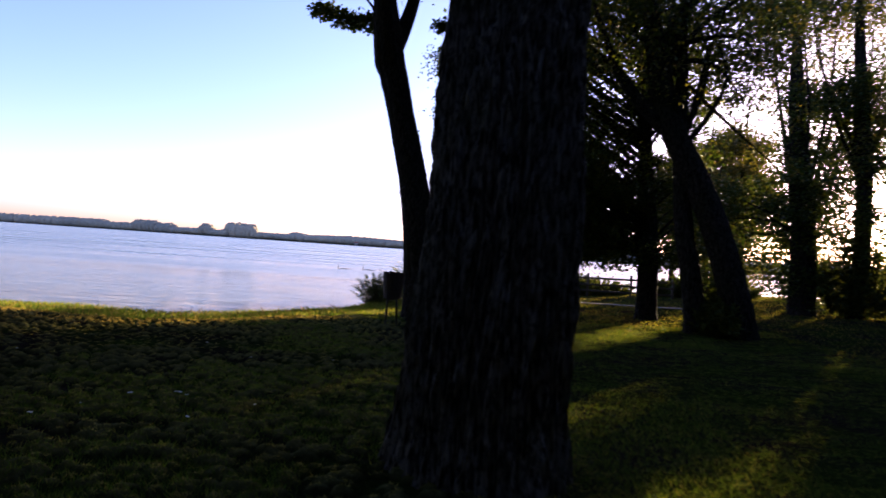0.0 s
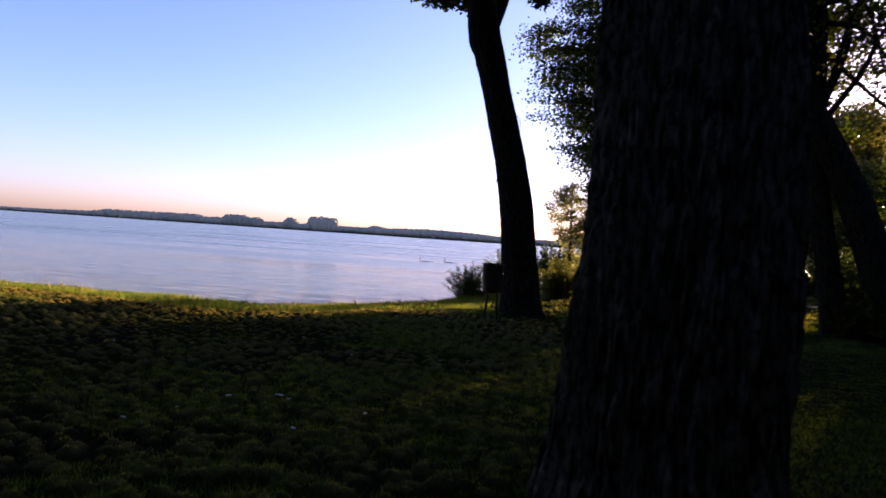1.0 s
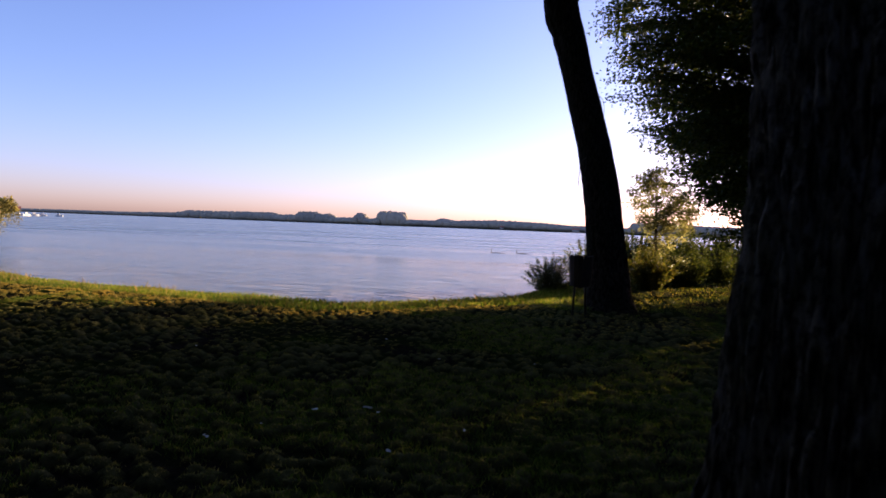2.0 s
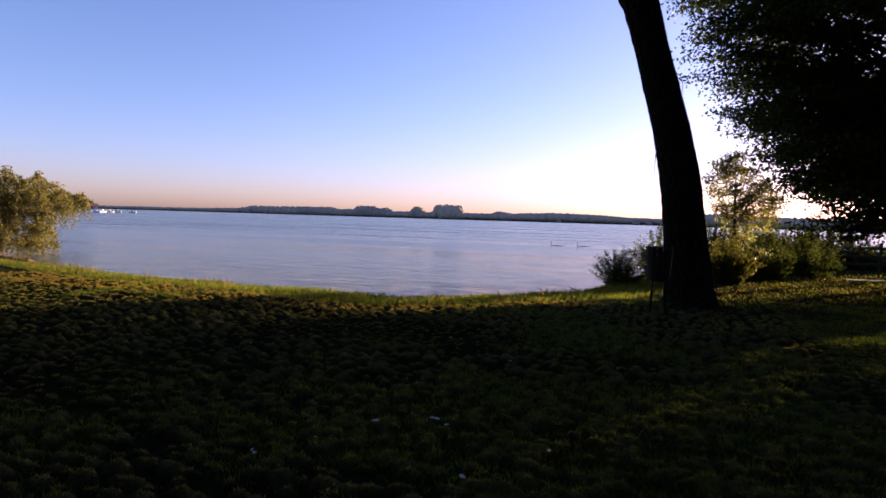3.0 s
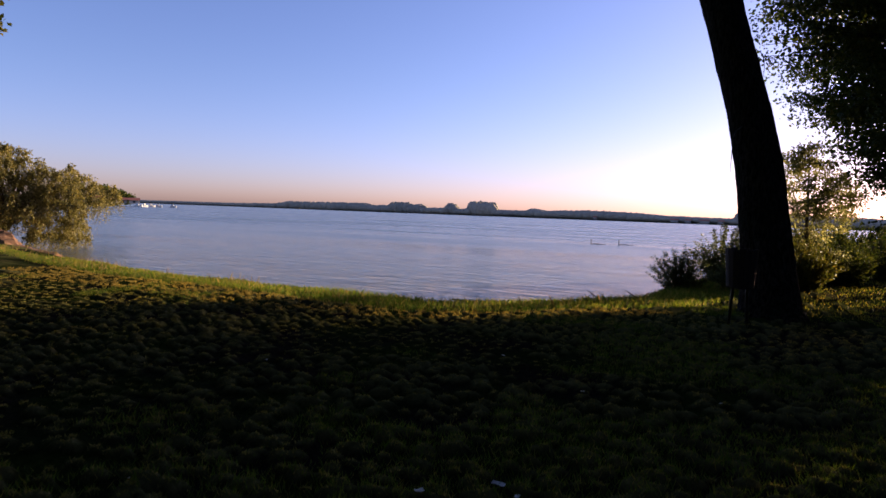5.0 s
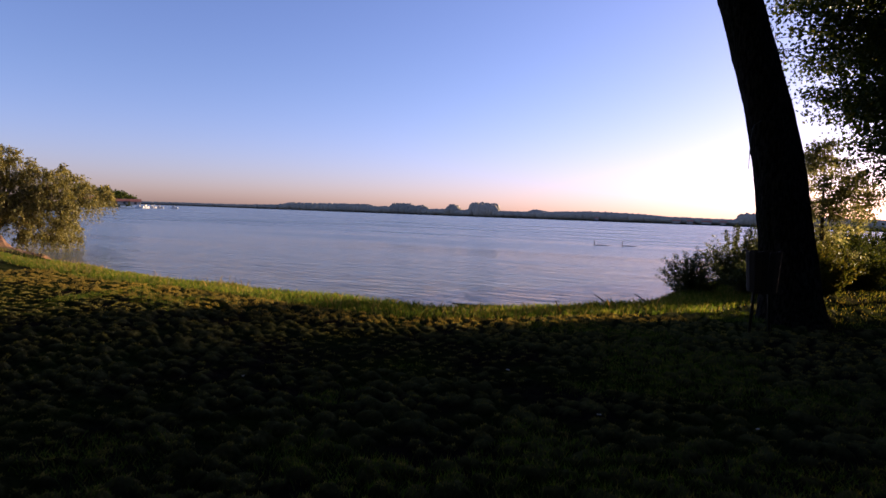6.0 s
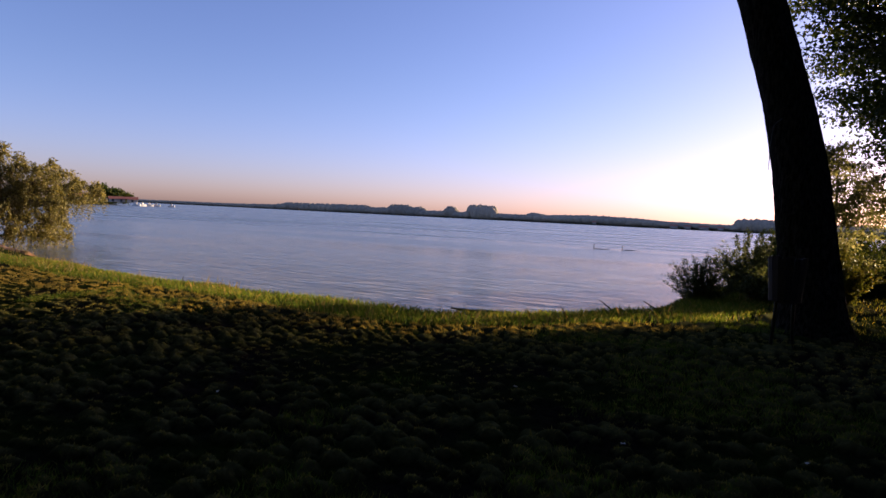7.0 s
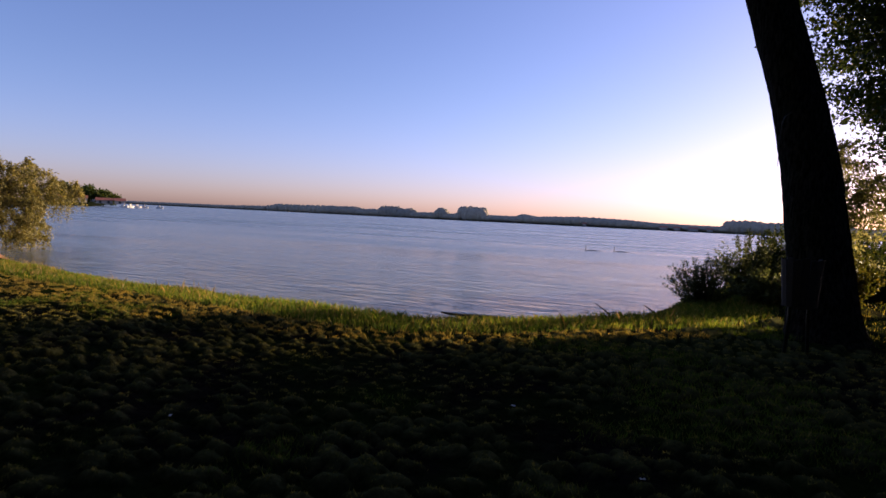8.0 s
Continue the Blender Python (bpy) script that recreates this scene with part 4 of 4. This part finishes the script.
stems = new("ripe_grass", blades_mesh("ripe_grass", xy, land(xy[:, 0], xy[:, 1]), h, 0.003 + 0.003 * rngb.random(len(xy)), np.full(len(xy), 0.45), SEED_STEM, rngb))
tagged(stems, "thin ripe grass stems with reddish heads on the bank", "grass", kind="stuff")

# the field beyond the leaning tree and under the far trees
xy = scatter(rngb, 64000, -1.5, 26, 7, 37, lambda x, y, c: (signed(x, y, BANK) < 0.3) & ((y > 15.5) | (x > 8.5)))
h = (0.035 + 0.055 * value_noise(xy[:, 0] * 0.6, xy[:, 1] * 0.6)) * (0.6 + 0.8 * rngb.random(len(xy)))
field = new("field_grass", blades_mesh("field_grass", xy, land(xy[:, 0], xy[:, 1]), h, 0.005 + 0.006 * rngb.random(len(xy)), np.full(len(xy), 0.7), GRASS_FIELD, rngb, False))
tagged(field, "uncut grass of the open field under the trees", "grass", kind="stuff")


# a worn pale path crossing the field
px_line = smooth_path([(4.6, 24.5), (6.0, 24.3), (7.6, 23.9), (9.6, 23.2)], 10)
v, f = [], []
for i, q in enumerate(px_line):
    t = px_line[min(i + 1, len(px_line) - 1)] - px_line[max(i - 1, 0)]
    t = t / np.linalg.norm(t)
    for k in (-1, 1):
        w = 0.28 + 0.06 * math.sin(i * 1.7 + k)
        x, y = q[0] - t[1] * w * k, q[1] + t[0] * w * k
        for dz in (0.03, -0.1):
            v.append((x, y, at_ground(x, y) + dz))
    if i:
        o = (i - 1) * 4
        f += [(o, o + 4, o + 6, o + 2), (o, o + 1, o + 5, o + 4), (o + 2, o + 6, o + 7, o + 3)]
path = new("path", mesh_from("path", v, f, GRAVEL))
tagged(path, "narrow pale trodden gravel path across the field", "path", kind="structure")


# ---- far shore ----
def blob(rng, x, y, z, rx, ry, rz):
    """A rough tree-top mass of 42 corners."""
    bm = bmesh.new()
    bmesh.ops.create_icosphere(bm, subdivisions=2, radius=1)
    v = np.array([q.co[:] for q in bm.verts])
    f = np.array([[q.index for q in p.verts] for p in bm.faces])
    bm.free()
    v = v * (1 + 0.06 * rng.normal(size=(len(v), 1)))
    return v * (rx, ry, rz) + (x, y, z), f


def joined(name, blobs, material):
    vs, fs, o = [], [], 0
    for v, f in blobs:
        vs.append(v)
        fs.append(f + o)
        o += len(v)
    return mesh_arrays(name, np.concatenate(vs), np.concatenate(fs), material, True)


def far_at(bearing):
    """Point of the far waterline at a bearing in degrees left of +Y."""
    b = [math.degrees(math.atan2(-x, y)) for x, y in FAR]
    r = [math.hypot(x, y) for x, y in FAR]
    return float(np.interp(-bearing, [-q for q in b], r))


# height of the far woods, in thousandths of their distance, by bearing
WOODS = [(50, 4), (41, 5), (37, 7), (36, 11), (29, 13), (28.5, 10), (26.9, 11), (26.7, 16), (25.2, 17), (25.0, 13), (24.0, 15.5), (23.7, 9), (21.8, 10), (21.5, 18), (21.0, 18), (20.7, 9), (19.6, 10),
         (19.5, 22), (17.2, 22), (16.9, 10), (14.2, 10), (13.6, 14), (12.5, 11), (9, 14), (5, 13), (2, 10), (-1, 9), (-3.4, 9), (-3.6, 18), (-4.8, 19), (-7.5, 17), (-14, 14), (-40, 16)]
rngf = np.random.default_rng(8)
blobs = []
bearing = 52.0
while bearing > -45:
    r = far_at(bearing)
    h = float(np.interp(-bearing, [-b for b, _ in WOODS], [v for _, v in WOODS])) * r / 1000
    for row in range(1, 3):
        rr = r + 12 + row * 9 + 8 * rngf.random()
        b = radians(bearing + 0.1 * rngf.normal())
        hh = h * (0.96 + 0.04 * rngf.random()) * (0.62, 0.86, 1.0)[row]
        w = (6.5 if h > 0.016 * r else 9.0) * (0.8 + 0.5 * rngf.random())
        blobs.append(blob(rngf, -math.sin(b) * rr, math.cos(b) * rr, 0.4 + hh * 0.5, w, w, hh * 0.56))
    bearing -= math.degrees(2.6 / r)
# the belt is added out of view, only to cut light from landward
grove = new("screen_belt", joined("screen_belt", [blob(rngf, *q) for q in belt], LEAF))
tagged(grove, "unseen belt of foliage added landward to block sky light", "woods", kind="stuff")
woods = new("far_woods", joined("far_woods", blobs, FARWOOD_HAZED))
tagged(woods, "low belt of trees along the opposite shore, coloured pale for haze", "woods", kind="stuff")


def house(name, x, y, turn, w, d, h, label, roof_mat=TILES):
    """A small house: walls, a pitched roof and windows."""
    e = new(name)
    e.matrix_world = pose(x, y, 0.6, 0, 0, turn)
    m = part("wall", box_mesh("wall", w, d, h, PLASTER, 0.05), e)
    m.matrix_basis = pose(0, 0, h / 2)
    o = 0.35
    v = [(-w / 2 - o, -d / 2 - o, h), (w / 2 + o, -d / 2 - o, h), (w / 2 + o, d / 2 + o, h), (-w / 2 - o, d / 2 + o, h), (-w / 2 - o, 0, h + d * 0.26), (w / 2 + o, 0, h + d * 0.26)]
    part("roof", mesh_from("roof", v, [(0, 1, 5, 4), (2, 3, 4, 5), (0, 4, 3), (1, 2, 5), (3, 2, 1, 0)], roof_mat), e)
    for i in range(max(1, int(w / 3))):
        q = part("window", box_mesh("window", 1.0, 0.12, 1.1, DARKGLASS, 0.02), e)
        q.matrix_basis = pose(-w / 2 + (i + 0.5) * w / max(1, int(w / 3)), -d / 2 - 0.02, h * 0.55)
    return tagged(e, label, "house", "houses on the shore")


for b, extra, w, h in [(8.2, 2, 6, 3), (1.5, 0, 10, 3), (0.4, 4, 8, 3), (-0.9, -4, 12, 3), (-2.2, 0, 7, 3)]:
    r = far_at(b) + 8 + extra
    house("waterside_house", -math.sin(radians(b)) * r, math.cos(radians(b)) * r, b, w, 8, h, "small pale house on the far shore")

# the landing upstream, with its buildings, trees and boats
def polar(b, r):
    return -math.sin(radians(b)) * r, math.cos(radians(b)) * r


for b, r, w, h in [(48.3, 340, 4.5, 1.6), (49.4, 344, 7, 1.5), (51.6, 344, 12, 2.2)]:
    x, y = polar(b, r)
    house("landing_house", x, y, b, w, 5, h, "low whitewashed riverside building with a red roof")
for k, (b, r, w, h) in enumerate([(48.9, 352, 2.6, 4.6), (49.5, 350, 3.6, 6), (50.6, 352, 6, 8), (52.4, 352, 7, 9)]):
    x, y = polar(b, r)
    t = empty("shore_tree", x, y, 0.3)
    part("trunk", limb_mesh("trunk", [(0, 0, -0.5, 0.3), (0, 0, 2, 0.25), (0.1, 0, 5, 0.15)], 3, 7, BARK), t)
    rs = np.random.default_rng(300 + k)
    part("crown", leaves_mesh("crown", clump_cloud(rs, (0, 0, h * 0.6), (w * 0.8, w * 0.8, h * 0.4), 24, 1.5), 3500, 0.9, LEAF, rs), t)
    tagged(t, "round leafy tree behind the landing", "tree")


def boat(x, y, turn, length, label):
    """A small moored boat: hull and cabin."""
    e = new("boat")
    e.matrix_world = pose(x, y, WATER, 0, 0, turn)
    n = 9
    v = []
    for i in range(n):
        t = i / (n - 1)
        w = 0.16 * length * math.sin(math.pi * (0.12 + 0.86 * (1 - t)) ** 0.8) + 0.02
        for side, zz, k in ((-1, 0.75 + 0.3 * t * t, 1.0), (-1, -0.1, 0.6), (1, -0.1, 0.6), (1, 0.75 + 0.3 * t * t, 1.0)):
            v.append(((t - 0.5) * length, side * w * k, zz))
    f = [(i * 4 + k, i * 4 + (k + 1) % 4, i * 4 + 4 + (k + 1) % 4, i * 4 + 4 + k) for i in range(n - 1) for k in range(4)] + [(3, 2, 1, 0), tuple(range(n * 4 - 4, n * 4))]
    part("hull", mesh_from("hull", v, f, WHITEWASH, False), e)
    c = part("cabin", box_mesh("cabin", length * 0.35, length * 0.2, 1.0, WHITEWASH, 0.1), e)
    c.matrix_basis = pose(-length * 0.08, 0, 1.25)
    g = part("windscreen", box_mesh("windscreen", length * 0.05, length * 0.17, 0.5, DARKGLASS, 0.02), c)
    g.matrix_basis = pose(length * 0.16, 0, 0.15)
    return tagged(e, label, "boat", "moored boats")


for b, r, turn, length in [(48.0, 322, 20, 4), (47.0, 340, 60, 3.5), (46.5, 345, 40, 3.5), (45.4, 360, 30, 3.5), (47.5, 330, 80, 3)]:
    x, y = polar(b, r)
    boat(x, y, turn, length, "small white motor boat moored off the landing")


# ---- in and by the water ----
def stake(x, y, seed):
    e = empty("mooring_stake", x, y, WATER)
    part("pole", limb_mesh("pole", [(0, 0, -0.9, 0.035), (0.01, 0, 0.2, 0.032), (0.03, 0, 0.4, 0.022)], 3, 8, DEADWOOD), e)
    part("driftwood", limb_mesh("driftwood", [(0.05, -0.05, 0.0, 0.03), (0.5, 0.03, 0.02, 0.04), (1.0, -0.02, 0.0, 0.03), (1.3, 0.05, -0.01, 0.012)], 4, 7, DEADWOOD, 0.2, seed=seed), e, "floating branch caught against the pole")
    return tagged(e, "thin stake standing in the river with caught driftwood", "stake", "stakes in the river")


stake(-9.4, 55.0, 1.0)
stake(-7.3, 56.0, 2.0)
log = new("driftwood_log", limb_mesh("driftwood_log", [(-0.75, 0.1, 0.03, 0.018), (-0.4, 0.05, 0.0, 0.03), (0.0, 0.0, 0.0, 0.04), (0.4, -0.06, 0.0, 0.036), (0.72, -0.05, -0.03, 0.02)], 5, 9, DEADWOOD, 0.3))
log.matrix_world = pose(-6.2, 16.9, WATER + 0.03, 0, 0, 18)
tagged(log, "dark wet driftwood log lying at the waterline", "log")


def forked_stick(x, y, z, turn, size):
    e = new("dead_branch")
    e.matrix_world = pose(x, y, z, 0, 0, turn)
    part("stem", limb_mesh("stem", [(0.2 * size, 0, -0.15 * size, 0.025), (0.05 * size, 0, 0.05 * size, 0.02), (-0.2 * size, 0.03, 0.22 * size, 0.012), (-0.34 * size, 0.05, 0.3 * size, 0.006)], 4, 7, DEADWOOD, 0.25), e)
    part("twig", limb_mesh("twig", [(0.05 * size, 0, 0.05 * size, 0.015), (0.22 * size, 0.02, 0.1 * size, 0.01), (0.33 * size, 0.03, 0.09 * size, 0.006)], 3, 6, DEADWOOD, 0.2), e)
    return tagged(e, "bare dead branch sticking up at the water's edge", "branch")


forked_stick(-3.85, 18.6, WATER + 0.08, 0, 0.75)
forked_stick(-2.75, 16.6, -0.42, 10, 0.8)
roots = empty("root_bank", -21.8, 17.2, -0.6)
v, f = [], []
for k in range(33):
    for c in range(7):
        x, a = -4.6 + 0.2 * k, c / 6 * math.pi
        bulge = (0.24 + 0.5 * max(0.0, 1 - max(0, k - 7) / 4.0)) * (0.75 + 0.5 * noise.noise(Vector((k * 0.45, c * 0.6, 3.0))))
        v.append((x, 1.55 - 0.38 * (x + 4.6) - 0.55 * math.cos(a) * (0.8 + 0.3 * noise.noise(Vector((k * 0.3, 7.0, c * 0.4)))), 0.03 + bulge * math.sin(a) + 0.06 * noise.noise(Vector((k * 1.3, c * 1.1, 0.0)))))
    if k:
        o = (k - 1) * 7
        f += [(o + c, o + c + 1, o + c + 8, o + c + 7) for c in range(6)]
f += [(o + 7, o, o + 6, o + 13) for o in range(0, 32 * 7, 7)] + [tuple(range(7)), tuple(range(32 * 7 + 6, 32 * 7 - 1, -1))]
part("earth", mesh_from("earth", v, f, EARTH), roots)
for k in range(5):
    part("root", limb_mesh("root", [(-4.6 + 0.4 * k, 1.45 - 0.15 * k, 0.3, 0.06), (-4.4 + 0.4 * k, 1.1 - 0.15 * k, 0.22, 0.05), (-4.1 + 0.4 * k, 0.85 - 0.15 * k, 0.0, 0.02)], 4, 7, BARK_WILLOW, 0.2), roots)
tagged(roots, "eroded red-brown earth bank with bare roots below the willow", "earth bank")


# ---- litter on the meadow ----
SPECKS = [(-3.59, 5.46, 0.025), (-3.5, 5.36, 0.035), (-4.56, 5.7, 0.02), (-3.29, 5.74, 0.02), (-2.6, 6.46, 0.04), (-2.18, 5.47, 0.045)]
def scrap(x, y, size, turn, seed):
    r = np.random.default_rng(seed)
    n = 5
    v = [((i / (n - 1) - 0.5) * size, (j / (n - 1) - 0.5) * size * 0.6, 0.02 + 0.25 * size * r.random()) for j in range(n) for i in range(n)]
    f = [(j * n + i, j * n + i + 1, (j + 1) * n + i + 1, (j + 1) * n + i) for j in range(n - 1) for i in range(n - 1)]
    me = mesh_from("paper_scrap", v, f, PAPER)
    ob = new("paper_scrap", me)
    ob.matrix_world = pose(x, y, float(land(np.array([x]), np.array([y]))[0]) + 0.015, 0, 0, turn)
    mod = ob.modifiers.new("thickness", "SOLIDIFY")
    mod.thickness = 0.002
    return tagged(ob, "crumpled pale scrap of paper lying on the grass", "litter", "scraps on the meadow")


for k, (x, y, size) in enumerate([(-2.74, 6.58, 0.075), (-3.05, 6.17, 0.05), (-1.8, 6.19, 0.035), (-5.6, 8.2, 0.03), (-3.6, 9.6, 0.035), (-2.6, 8.6, 0.03), (-1.5, 8.9, 0.03)] + SPECKS):
    scrap(x, y, size, 40 * k, 500 + k)
